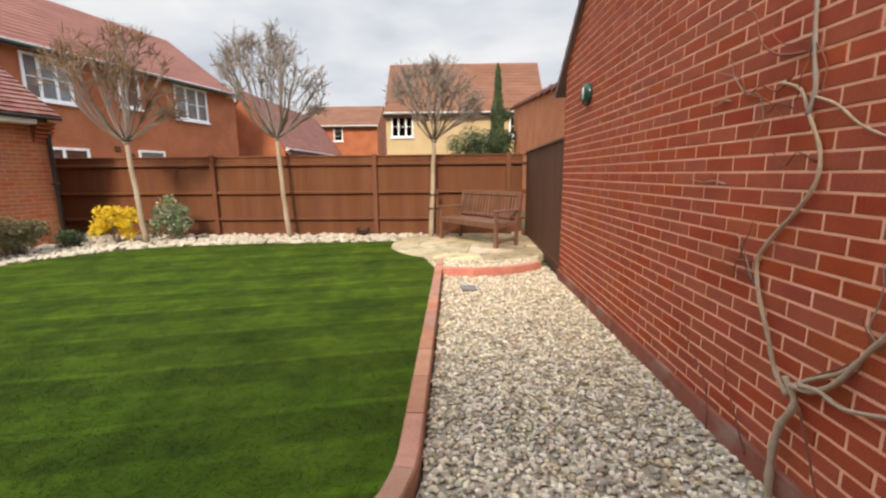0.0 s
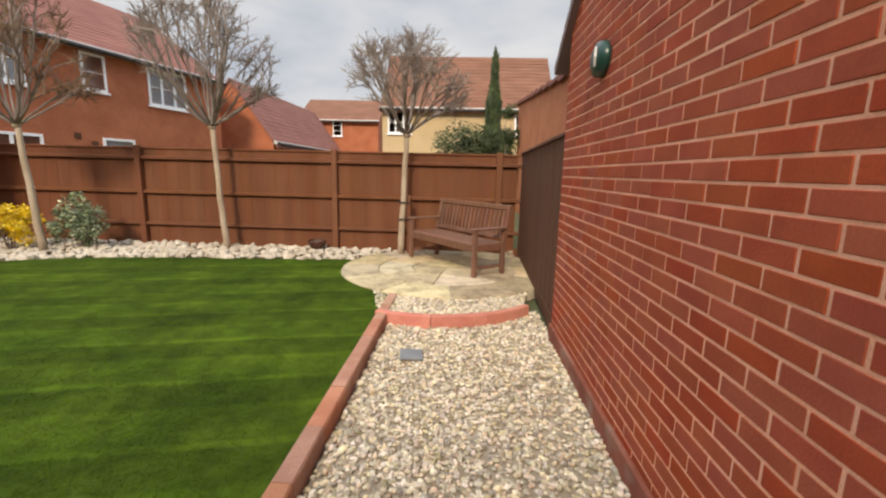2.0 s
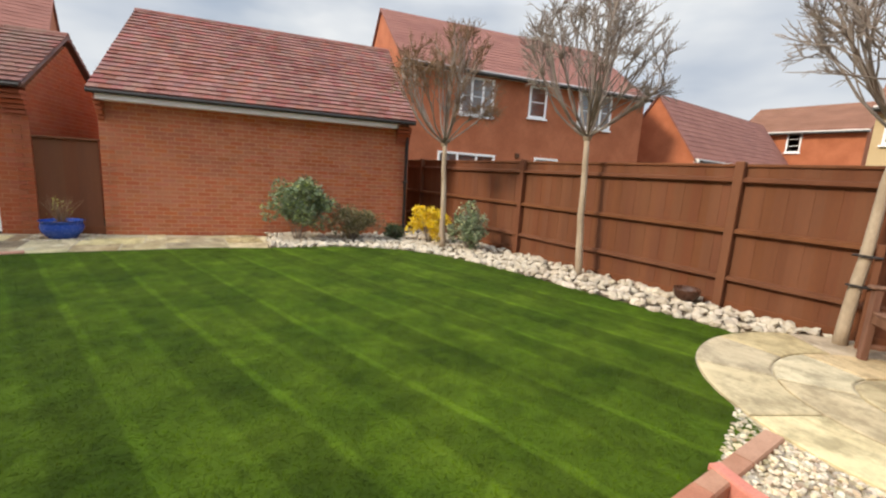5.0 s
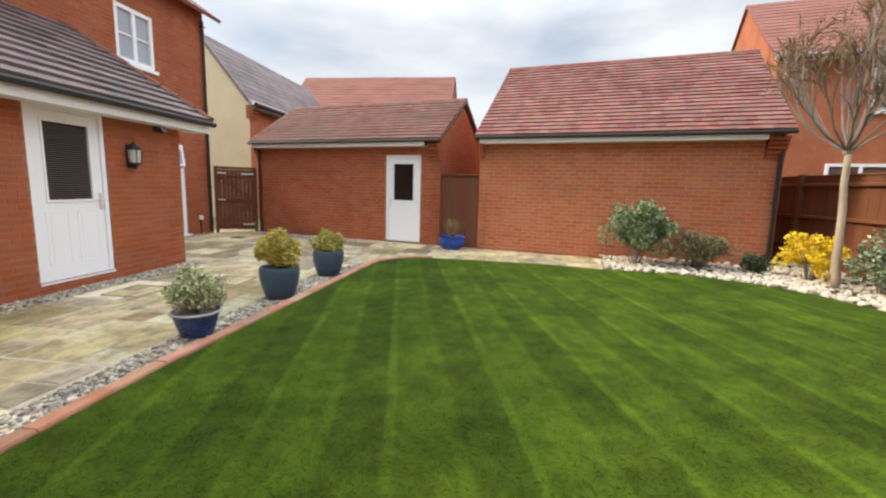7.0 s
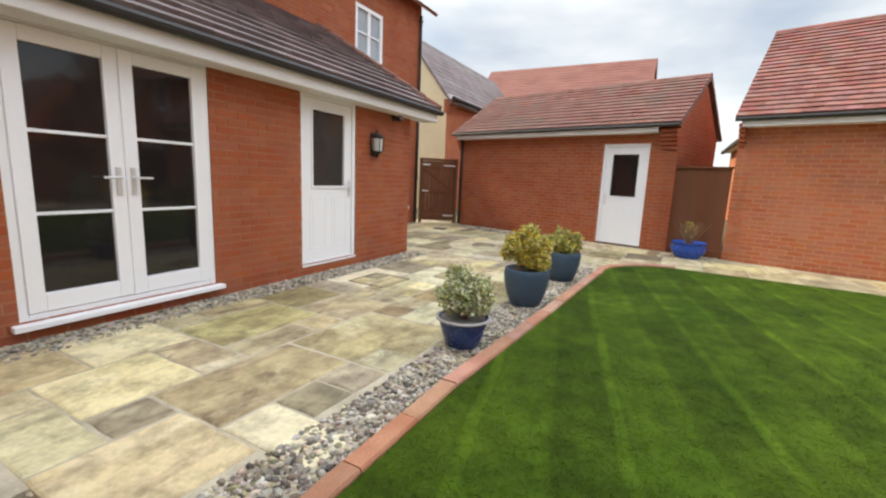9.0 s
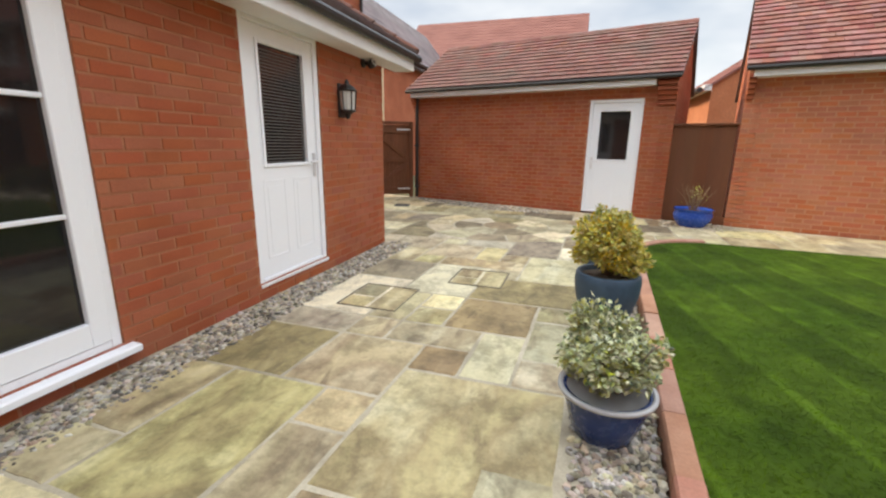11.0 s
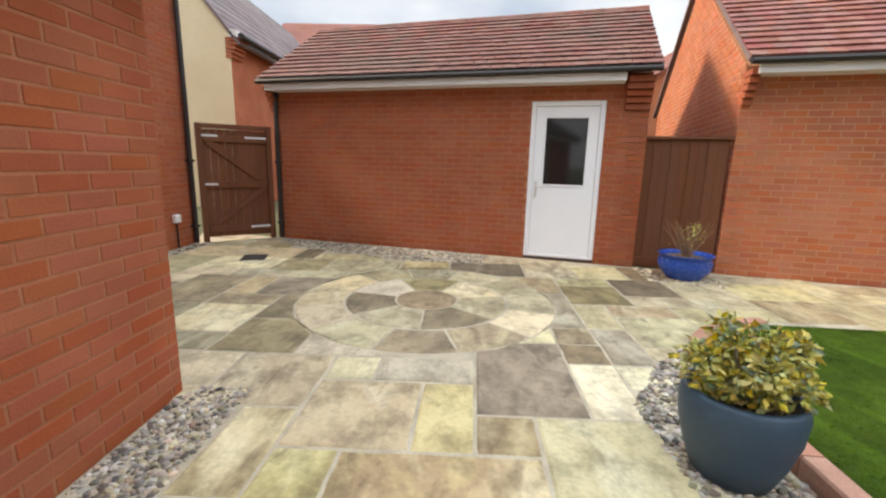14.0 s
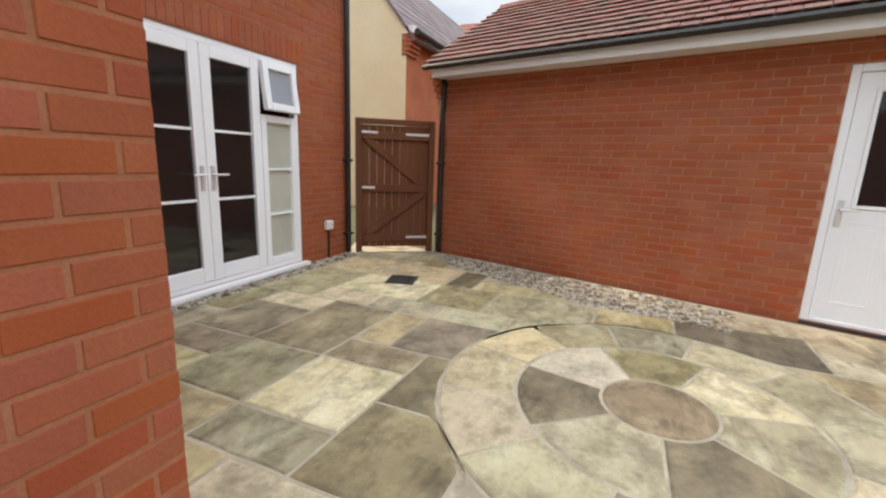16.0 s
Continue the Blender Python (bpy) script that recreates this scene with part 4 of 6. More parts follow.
def lawn_material(name):
    """Mown grass: thin pale mower lines between lighter and darker bands; the sheen of leaning blades is put into the
    colour.
    """
    m = surf(name, (0.035, 0.071, 0.002), (0.058, 0.102, 0.004), 0.9, 1.6, 26, 0.15, 0.008, "island", 0.1, grainy=0.12, spec=0.12)
    t = m.node_tree
    b = t.nodes["Principled BSDF"]
    old = b.inputs["Base Color"].links[0].from_socket
    geo = t.nodes.new("ShaderNodeNewGeometry")

    def op(kind, p, q=None, r=None):
        n = t.nodes.new("ShaderNodeMath")
        n.operation = kind
        for i, v in enumerate((p, q, r)):
            if v is None:
                continue
            if isinstance(v, (int, float)):
                n.inputs[i].default_value = v
            else:
                t.links.new(v, n.inputs[i])
        return n.outputs[0]

    def noise(scale, detail):
        n = t.nodes.new("ShaderNodeTexNoise")
        n.inputs["Scale"].default_value, n.inputs["Detail"].default_value = scale, detail
        t.links.new(geo.outputs["Position"], n.inputs["Vector"])
        return n.outputs["Fac"]

    def step(v, lo, hi, a, b):
        n = t.nodes.new("ShaderNodeMapRange")
        n.interpolation_type = "SMOOTHSTEP"
        for k, x in (("From Min", lo), ("From Max", hi), ("To Min", a), ("To Max", b)):
            n.inputs[k].default_value = x
        t.links.new(v, n.inputs["Value"])
        return n.outputs[0]

    sep = t.nodes.new("ShaderNodeSeparateXYZ")
    t.links.new(geo.outputs["Position"], sep.inputs[0])
    across = op("MULTIPLY_ADD", sep.outputs["X"], -0.2164, op("MULTIPLY_ADD", sep.outputs["Y"], 0.976, -4.015))
    across = op("ADD", across, op("MULTIPLY_ADD", noise(1.3, 3.0), 0.09, -0.045))
    turn = 2 * math.pi / 0.70
    # patchy strength of the painted pale lines
    wear = step(noise(2.2, 4.0), 0.3, 0.6, 0.45, 1.0)
    strong = op("MULTIPLY", step(op("COSINE", op("MULTIPLY", across, turn)), 0.93, 0.995, 0.0, 0.42), wear)
    weak = op("MULTIPLY", step(op("COSINE", op("MULTIPLY_ADD", across, turn, math.pi)), 0.92, 0.995, 0.0, 0.22), wear)
    # light and dark of blades leaning to and from, as colour only
    band = step(op("SINE", op("MULTIPLY", across, turn)), -0.5, 0.5, 0.86, 1.06)
    patch = op("MULTIPLY", step(noise(1.1, 5.0), 0.35, 0.68, 0.87, 1.14), step(noise(7.0, 4.0), 0.3, 0.7, 0.8, 1.2))
    tone = op("MULTIPLY", op("ADD", band, op("ADD", strong, weak)), patch)
    mul = t.nodes.new("ShaderNodeMix")
    mul.data_type, mul.blend_type = "RGBA", "MULTIPLY"
    mul.inputs[0].default_value = 1.0
    t.links.new(old, mul.inputs[6]), t.links.new(tone, mul.inputs[7])
    t.links.new(mul.outputs[2], b.inputs["Base Color"])
    return m


GRASS = lawn_material("mown_grass")
bpy.data.objects["lawn"].data.materials[0] = GRASS
rng = random.Random(5)
verts, faces = [], []
while len(faces) < 240000:
    x, y = rng.uniform(-6.6, 0.45), rng.uniform(2.15, 9.6)
    if rng.random() > 1.3 - 0.1 * math.hypot(x - 0.6, y - 4) or not inside(LAWN_POLY, x, y):
        continue
    a, h, w, lean = rng.uniform(0, 6.283), rng.uniform(0.004, 0.011), rng.uniform(0.0022, 0.004), rng.uniform(0.014, 0.034)
    dx, dy = math.cos(a), math.sin(a)
    i = len(verts)
    verts += [(x - dx * w, y - dy * w, LAWN_Z - 0.001), (x + dx * w, y + dy * w, LAWN_Z - 0.001), (x - dy * lean, y + dx * lean, LAWN_Z + h)]
    faces.append((i, i + 1, i + 2))
tagged(new("grass", new_mesh("grass", verts, faces, GRASS)), "short mown green grass blades of the lawn", "grass", kind="stuff")


# ---- edging, terrace and paving ----
def edging_run(name, line, label, mat, width, z0, z1, piece, category="edging"):
    """A kerb of separate blocks along a line; the blocks lie to the right of the way it runs."""
    top = thing(name, label, category)
    pts = [Vector(p) for p in line]
    dist = [0.0]
    for a, b in zip(pts, pts[1:]):
        dist.append(dist[-1] + (b - a).length)

    def at(s):
        s = min(max(s, 0), dist[-1])
        for i in range(len(pts) - 1):
            if s <= dist[i + 1] + 1e-9:
                k = (s - dist[i]) / max(1e-9, dist[i + 1] - dist[i])
                return pts[i].lerp(pts[i + 1], k), (pts[i + 1] - pts[i]).normalized()
    n = max(1, round(dist[-1] / piece))
    g = random.Random(n)
    for i in range(n):
        bm = bmesh.new()
        lo, hi = [], []
        steps = 3
        s0, s1 = dist[-1] * i / n + 0.003, dist[-1] * (i + 1) / n - 0.003
        for k in range(steps + 1):
            p, d = at(s0 + (s1 - s0) * k / steps)
            r = Vector((d.y, -d.x))
            lo.append(p), hi.append(p + r * width)
        dz = g.uniform(-0.003, 0.004)
        c = 0.012
        poly = lo + hi[::-1]
        mid = [lo[k].lerp(hi[k], 0.08) for k in range(steps + 1)] + [hi[k].lerp(lo[k], 0.08) for k in range(steps + 1)][::-1]
        va = [bm.verts.new((*p, z0)) for p in poly]
        vb = [bm.verts.new((*p, z1 - c + dz)) for p in poly]
        vc = [bm.verts.new((*p, z1 + dz)) for p in mid]
        m = len(poly)
        bm.faces.new(va[::-1]), bm.faces.new(vc)
        for a, b in ((va, vb), (vb, vc)):
            for k in range(m):
                bm.faces.new((a[k], a[(k + 1) % m], b[(k + 1) % m], b[k]))
        part("edging_block", bm, mat, top)
    return top


edging_run("lawn_edging", (EDGE_EAST + EDGE_SOUTH)[::-1], "terracotta brick edging blocks round the lawn", EDGING, 0.105, -0.05, 0.085, 0.42)
edging_run("curved_kerb", arc(*KERB, STEP_R, 246, 320, 24)[::-1], "curved red concrete kerb across the gravel path", STEP_RED, 0.075, -0.05, 0.095, 0.62)

terrace = thing("round_terrace", "round terrace of pale sandstone slabs under the bench", "terrace")
bm = bmesh.new()
prism(bm, [p for p in arc(*CIRCLE, 0, 360, 48)[:-1]], -0.04, 0.058)
part("terrace_bed", bm, JOINT, terrace)


def slab(parent, poly, z0, z1, mat, c=0.006):
    """A stone slab from a polygon with a worn rim."""
    cx, cy = sum(p[0] for p in poly) / len(poly), sum(p[1] for p in poly) / len(poly)
    bm = bmesh.new()
    r = max(0.05, min(math.hypot(p[0] - cx, p[1] - cy) for p in poly))
    va = [bm.verts.new((*p, z0)) for p in poly]
    vb = [bm.verts.new((*p, z1 - c)) for p in poly]
    vc = [bm.verts.new((cx + (p[0] - cx) * (1 - 0.012 / r), cy + (p[1] - cy) * (1 - 0.012 / r), z1)) for p in poly]
    m = len(poly)
    bm.faces.new(vc)
    for a, b in ((va, vb), (vb, vc)):
        for k in range(m):
            bm.faces.new((a[k], a[(k + 1) % m], b[(k + 1) % m], b[k]))
    return part("slab", bm, mat, parent)


def sector(cx, cy, r0, r1, a0, a1, gap=0.008, n=5):
    d0, d1 = math.degrees(gap / max(r0, 0.05)), math.degrees(gap / r1)
    return arc(cx, cy, r1 - gap, a0 + d1, a1 - d1, n) + (arc(cx, cy, r0 + gap, a1 - d0, a0 + d0, n) if r0 > 0.05 else [(cx, cy)])


for r0, r1, n, off in ((0.0, 0.5, 3, 20), (0.5, 0.98, 7, 5), (0.98, CIRCLE[2], 11, 12)):
    for i in range(n):
        slab(terrace, sector(*CIRCLE[:2], r0, r1, off + 360 * i / n, off + 360 * (i + 1) / n), 0.03, 0.078, SLAB_TERRACE)

# patio slabs of mixed sizes on a 0.3 m grid, round a circle feature
FEATURE = (-7.0, 0.55)
FEAT_R = 1.18
REGIONS = [([(0.25, -0.3), (0.25, 0.42), (-0.14, 0.46), (-0.14, 0.62), (0.2, 0.6), (0.2, 1.1), (-0.02, 1.12), (-0.05, 1.7), (-0.5, 1.74), (-5.3, 1.78), (-5.75, 2.15), (-6.6, 3.0), (-6.62, 3.6), (-6.42, 5.4), (-6.2, 6.4), (-7.72, 6.7), (-8.3, 4.0), (-8.5, 3.0), (-9.02, 1.25), (-8.35, 1.15), (-8.6, 0.0), (-9.3, -1.6), (-9.85, -2.15), (-10.1, -3.0), (-9.3, -2.85), (-5.45, -2.85), (-5.45, -0.3)])]
G0, GX, GY = (-10.72, -3.3), 0.31, 0.3


def grid_at(i, j):
    x = G0[0] + GX * i
    return x, G0[1] + GY * j - 0.035 * (x + 4.2)


cells = {}
NX, NY = 38, 34
for i in range(NX):
    for j in range(NY):
        cells[i, j] = inside(REGIONS[0], *grid_at(i + 0.5, j + 0.5))
rng = random.Random(23)


def patio_slab(i0, j0, i1, j1, mat):
    """A slab over grid lines i0..i1, j0..j1, cut back where the circle lies."""
    n = 6
    a, b, c, d = i0 + 0.032, j0 + 0.033, i1 - 0.032, j1 - 0.033
    poly = [(a + (c - a) * k / n, b) for k in range(n)] + [(c, b + (d - b) * k / n) for k in range(n)] + [(c - (c - a) * k / n, d) for k in range(n)] + [(a, d - (d - b) * k / n) for k in range(n)]
    poly = [grid_at(*p) for p in poly]
    mid = grid_at((a + c) / 2, (b + d) / 2)
    near = [math.hypot(x - FEATURE[0], y - FEATURE[1]) for x, y in poly]
    lim = FEAT_R + 0.015
    if max(near) < lim + 0.06 or math.hypot(mid[0] - FEATURE[0], mid[1] - FEATURE[1]) < lim - 0.12:
        if max(near) < lim + 0.1:
            return
    if min(near) < lim:
        keep = [q >= lim for q in near]
        m = len(poly)
        inner = [k for k in range(m) if not keep[k]]
        if len(inner) > m - 5:
            return
        poly = [p if q >= lim else (FEATURE[0] + (p[0] - FEATURE[0]) * lim / q, FEATURE[1] + (p[1] - FEATURE[1]) * lim / q) for p, q in zip(poly, near)]
    else:
        poly = [(x + rng.uniform(-0.004, 0.004), y + rng.uniform(-0.004, 0.004)) for x, y in poly]
    slab(patio, poly, -0.03, rng.uniform(0.005, 0.011), mat)


LAID_EAST = [(30, 14, 33, 16, SLAB), (32, 12, 34, 14, SLAB_PALE), (33, 14, 34, 15, SLAB), (33, 15, 35, 17, SLAB_PALE), (32, 16, 33, 18, SLAB_PALE),
             (31, 16, 32, 17, SLAB_DARK), (30, 16, 31, 17, SLAB), (29, 16, 30, 17, SLAB), (34, 13, 35, 15, SLAB_PALE), (28, 11, 31, 13, SLAB),
             (31, 10, 33, 12, SLAB_PALE), (27, 14, 30, 17, SLAB), (26, 10, 28, 12, SLAB_DARK), (26, 12, 28, 14, SLAB), (28, 13, 29, 14, SLAB_GOLD)]
LAID_MIDDLE = [(26, 14, 27, 15, SLAB_DARK), (25, 15, 27, 16, SLAB_PALE), (21, 14, 23, 17, SLAB_DARK), (23, 14, 25, 16, SLAB_DARK), (25, 13, 26, 15, SLAB),
               (23, 16, 24, 17, SLAB), (24, 16, 26, 17, SLAB_GOLD), (26, 16, 27, 17, SLAB), (20, 10, 22, 12, SLAB_DARK), (24, 13, 25, 14, SLAB),
               (20, 12, 23, 14, SLAB_PALE), (18, 15, 21, 17, SLAB_GOLD), (19, 12, 20, 15, SLAB), (18, 14, 19, 15, SLAB), (19, 11, 20, 12, SLAB), (18, 10, 20, 11, SLAB)]
LAID_ROUND = [(17, 11, 19, 13, SLAB_GOLD), (17, 13, 19, 14, SLAB_GOLD), (15, 14, 18, 16, SLAB_DARK), (16, 16, 18, 17, SLAB_PALE), (16, 11, 17, 12, SLAB_GOLD),
              (16, 12, 17, 14, SLAB_PALE), (16, 9, 18, 11, SLAB), (16, 7, 18, 9, SLAB_PALE), (14, 8, 16, 10, SLAB_DARK), (13, 6, 15, 8, SLAB_GOLD),
              (13, 4, 15, 6, SLAB), (11, 2, 13, 4, SLAB_DARK), (10, 7, 12, 9, SLAB_DARK), (10, 17, 12, 19, SLAB_DARK), (13, 18, 15, 20, SLAB),
              (15, 16, 16, 17, SLAB_DARK), (14, 17, 16, 18, SLAB), (8, 11, 9, 13, SLAB_DARK), (12, 17, 14, 18, SLAB_GOLD)]
for i0, j0, i1, j1, mat in LAID_EAST + LAID_MIDDLE + LAID_ROUND:
    for i in range(i0, i1):
        for j in range(j0, j1):
            cells[i, j] = False
    patio_slab(i0, j0, i1, j1, mat)
SIZES = [(3, 2), (2, 3), (2, 2), (3, 3), (2, 2), (3, 2), (2, 1), (1, 2), (1, 1)]
for j in range(NY):
    for i in range(NX):
        if not cells[i, j]:
            continue
        order = SIZES[:6]
        rng.shuffle(order)
        for w, h in order + SIZES[6:]:
            if all(cells.get((i + a, j + b)) for a in range(w) for b in range(h)):
                for a in range(w):
                    for b in range(h):
                        cells[i + a, j + b] = False
                patio_slab(i, j, i + w, j + h, SLAB_DARK if (q := rng.random() + (0.16 if j > 21 or i > 27 else 0)) < 0.16 else SLAB_GOLD if q < 0.32 else SLAB_PALE if q < 0.5 else SLAB)
                break
slab(patio, arc(*FEATURE, 0.28, 0, 360, 28)[:-1], -0.03, 0.008, SLAB_DARK)
INNER = [SLAB_DARK, SLAB, SLAB_PALE, SLAB, SLAB_PALE, SLAB_DARK, SLAB_PALE]
OUTER = [SLAB_DARK, SLAB, SLAB_PALE, SLAB_PALE, SLAB, SLAB_PALE, SLAB, SLAB_GOLD, SLAB_PALE, SLAB_GOLD, SLAB_PALE, SLAB_PALE]
for r0, r1, off, mats in ((0.29, 0.75, 0, INNER), (0.76, FEAT_R, -15, OUTER)):
    step = 360 / len(mats)
    for i, mat in enumerate(mats):
        slab(patio, sector(*FEATURE, r0, r1, off + step * i, off + step * (i + 1), 0.008), -0.03, rng.uniform(0.005, 0.01), mat)

pebbles("gravel", [(-5.3, -0.64), (-5.3, -0.3), (-3.95, -0.3), (0.1, -0.3), (0.1, -0.64)], 0.0, 3000, 0.018, GRAVEL_GREY, "mixed grey gravel strip along the extension wall", 14)
pebbles("gravel", [(0.0, 1.7), (-0.9, 1.74), (-5.3, 1.8), (-5.8, 2.15), (-6.3, 2.75), (-6.2, 2.55), (-5.3, 2.28), (-3.0, 2.18), (-1.4, 2.08), (-0.3, 2.07), (0.1, 2.08)], 0.004, 2800, 0.019, GRAVEL_GREY, "mixed grey gravel strip under the flower pots", 15)
pebbles("gravel", [(-9.0, 1.3), (-8.4, 1.15), (-8.62, 0.0), (-9.35, -1.6), (-9.9, -2.0), (-9.3, 0.4)], 0.0, 1500, 0.02, GRAVEL_GREY, "mixed grey gravel strip along the garage wall", 16)
pebbles("gravel", [(-9.3, -3.07), (-5.4, -3.07), (-5.4, -2.88), (-9.3, -2.88)], 0.0, 1300, 0.02, GRAVEL_GREY, "mixed gravel strip along the house wall", 17)
pebbles("gravel", [(-8.6, 3.1), (-8.4, 4.0), (-7.7, 3.85), (-7.9, 3.0)], 0.0, 900, 0.022, GRAVEL, "pale gravel round the bright blue pot", 18)

# stone bed along the fence and garage B
BED = BED_EDGE + [(-0.25, 9.45)] + arc(*CIRCLE, 160, 20, 12) + [(2.1, 8.2), (2.15, 10.3), (-8.2, 10.3), (-7.2, 9.0), (-7.7, 6.6), (-6.2, 6.3)]
bm = bmesh.new()
prism(bm, BED, -0.05, 0.03)
stone_bed = tagged(part("planting_bed", bm, SOIL), "planting bed covered with pale stones along the fence", "flower bed", kind="structure")
rng = random.Random(77)
kinds = []
for k in range(9):
    kinds.append(new_mesh("rock", grow(rng, 0.066), ICO_FACES, ROCK))
    kinds[-1].update()
tries = 0
placed = []
while len(placed) < 1150 and tries < 30000:
    tries += 1
    x, y = rng.uniform(-7.6, 2.1), rng.uniform(6.3, 10.3)
    if not inside(BED, x, y):
        continue
    if min((math.hypot(x - a, y - b) for a, b in placed), default=1) < 0.068:
        continue
    placed.append((x, y))
placed.sort(key=lambda p: math.hypot(p[0] - 0.5, p[1] - 9.0))
verts, faces = [], []
for k, (x, y) in enumerate(placed):
    s, z = rng.uniform(0.7, 1.35), 0.05 + rng.uniform(0, 0.035)
    m = pose(x, y, z, rng.uniform(-30, 30), rng.uniform(-30, 30), rng.uniform(0, 360)) @ Matrix.Scale(s, 4)
    if k < 300:
        r = new("rock", kinds[k % 9])
        r.parent = stone_bed
        r.matrix_basis = m
    else:
        i = len(verts)
        verts += [m @ Vector(v) for v in grow(rng, 0.066)]
        faces += [(i + a, i + b, i + c) for a, b, c in ICO_FACES]
ob = tagged(new("rocks", new_mesh("rocks", verts, faces, ROCK)), kind="stuff")
ob.parent = stone_bed


# ---- doors ----
def handle(parent, m, s, z, way, o=0.0):
    bm = bmesh.new()
    box(bm, (s - 0.02, o, z - 0.11), (s + 0.02, o + 0.012, z + 0.11), m, 0.004)
    tube(bm, [m @ Vector((s, o + 0.012, z + 0.03)), m @ Vector((s, o + 0.055, z + 0.03)), m @ Vector((s + way * 0.12, o + 0.058, z + 0.03))], [0.01, 0.01, 0.009], 8)
    part("handle", bm, CHROME, parent, "chrome lever handle")


def ring_frame(bm, m, s0, s1, z0, z1, w, o0, o1, foot=None, head=None):
    """Four bars round an opening."""
    foot, head = foot or w, head or w
    box(bm, (s0, o0, z0), (s0 + w, o1, z1), m, 0.005), box(bm, (s1 - w, o0, z0), (s1, o1, z1), m, 0.005)
    box(bm, (s0 + w, o0, z0), (s1 - w, o1, z0 + foot), m, 0.005), box(bm, (s0 + w, o0, z1 - head), (s1 - w, o1, z1), m, 0.005)


def panel_door(name, m, hole, hinge, glass, label, blind=False):
    """A white half-glazed panel door in its frame. glass: (s0, s1, z0, z1) of the pane."""
    s0, s1, z0, z1 = hole
    d = thing(name, label, "door", kind="structure")
    bm = bmesh.new()
    ring_frame(bm, m, s0, s1, z0, z1, 0.062, -0.09, -0.012, 0.03)
    part("door_frame", bm, UPVC, d)
    leaf = new("leaf")
    leaf.parent = d
    a, b, c, e = s0 + 0.066, s1 - 0.066, z0 + 0.034, z1 - 0.066
    g0, g1, h0, h1 = glass
    bm = bmesh.new()
    for p, q in (((a, -0.075, c), (g0, -0.03, e)), ((g1, -0.075, c), (b, -0.03, e)), ((g0, -0.075, c), (g1, -0.03, h0)), ((g0, -0.075, h1), (g1, -0.03, e))):
        box(bm, p, q, m)
    part("door_panel", bm, UPVC, leaf)
    bm = bmesh.new()
    ring_frame(bm, m, g0 - 0.028, g1 + 0.028, h0 - 0.028, h1 + 0.028, 0.03, -0.031, -0.018)
    part("glazing_bead", bm, UPVC, leaf)
    for p0, p1 in ((a + 0.09, (a + b) / 2 - 0.05), ((a + b) / 2 + 0.05, b - 0.09)):
        bm = bmesh.new()
        lo = c + 0.14
        ring_frame(bm, m, p0, p1, lo, h0 - 0.13, 0.018, -0.032, -0.0275)
        box(bm, (p0 + 0.05, -0.031, lo + 0.05), (p1 - 0.05, -0.027, h0 - 0.18), m, 0.003)
        part("moulding", bm, UPVC, leaf, "raised panel moulding")
    bm = bmesh.new()
    box(bm, (g0, -0.06, h0), (g1, -0.05, h1), m)
    part("pane", bm, GLASS, leaf, "dark glass pane")
    if blind:
        for k in range(int((h1 - h0) / 0.025)):
            bm = bmesh.new()
            box(bm, (g0 + 0.01, -0.049, h0 + 0.006 + 0.025 * k), (g1 - 0.01, -0.045, h0 + 0.018 + 0.025 * k), m)
            part("slat", bm, BLIND, leaf)
    hs = (a + 0.045) if hinge < 0 else (b - 0.045)
    handle(leaf, m, hs, z0 + 0.92, 1 if hinge < 0 else -1, -0.03)
    bm = bmesh.new()
    box(bm, (s0, -0.1, z0 - 0.03), (s1, 0.012, z0 - 0.001), m, 0.004)
    part("threshold", bm, FASCIA if blind else IRON, d, "pale worn threshold" if blind else "dark metal threshold")


panel_door("door_1", M_EXT, OD, -1, (-3.72, -3.17, 1.08, 1.98), "white half-glazed back door with a closed grey blind", True)
panel_door("door_2", M_GA, GD, 1, (GD[0] + 0.2, GD[1] - 0.2, 1.02, 1.88), "white half-glazed garage side door")


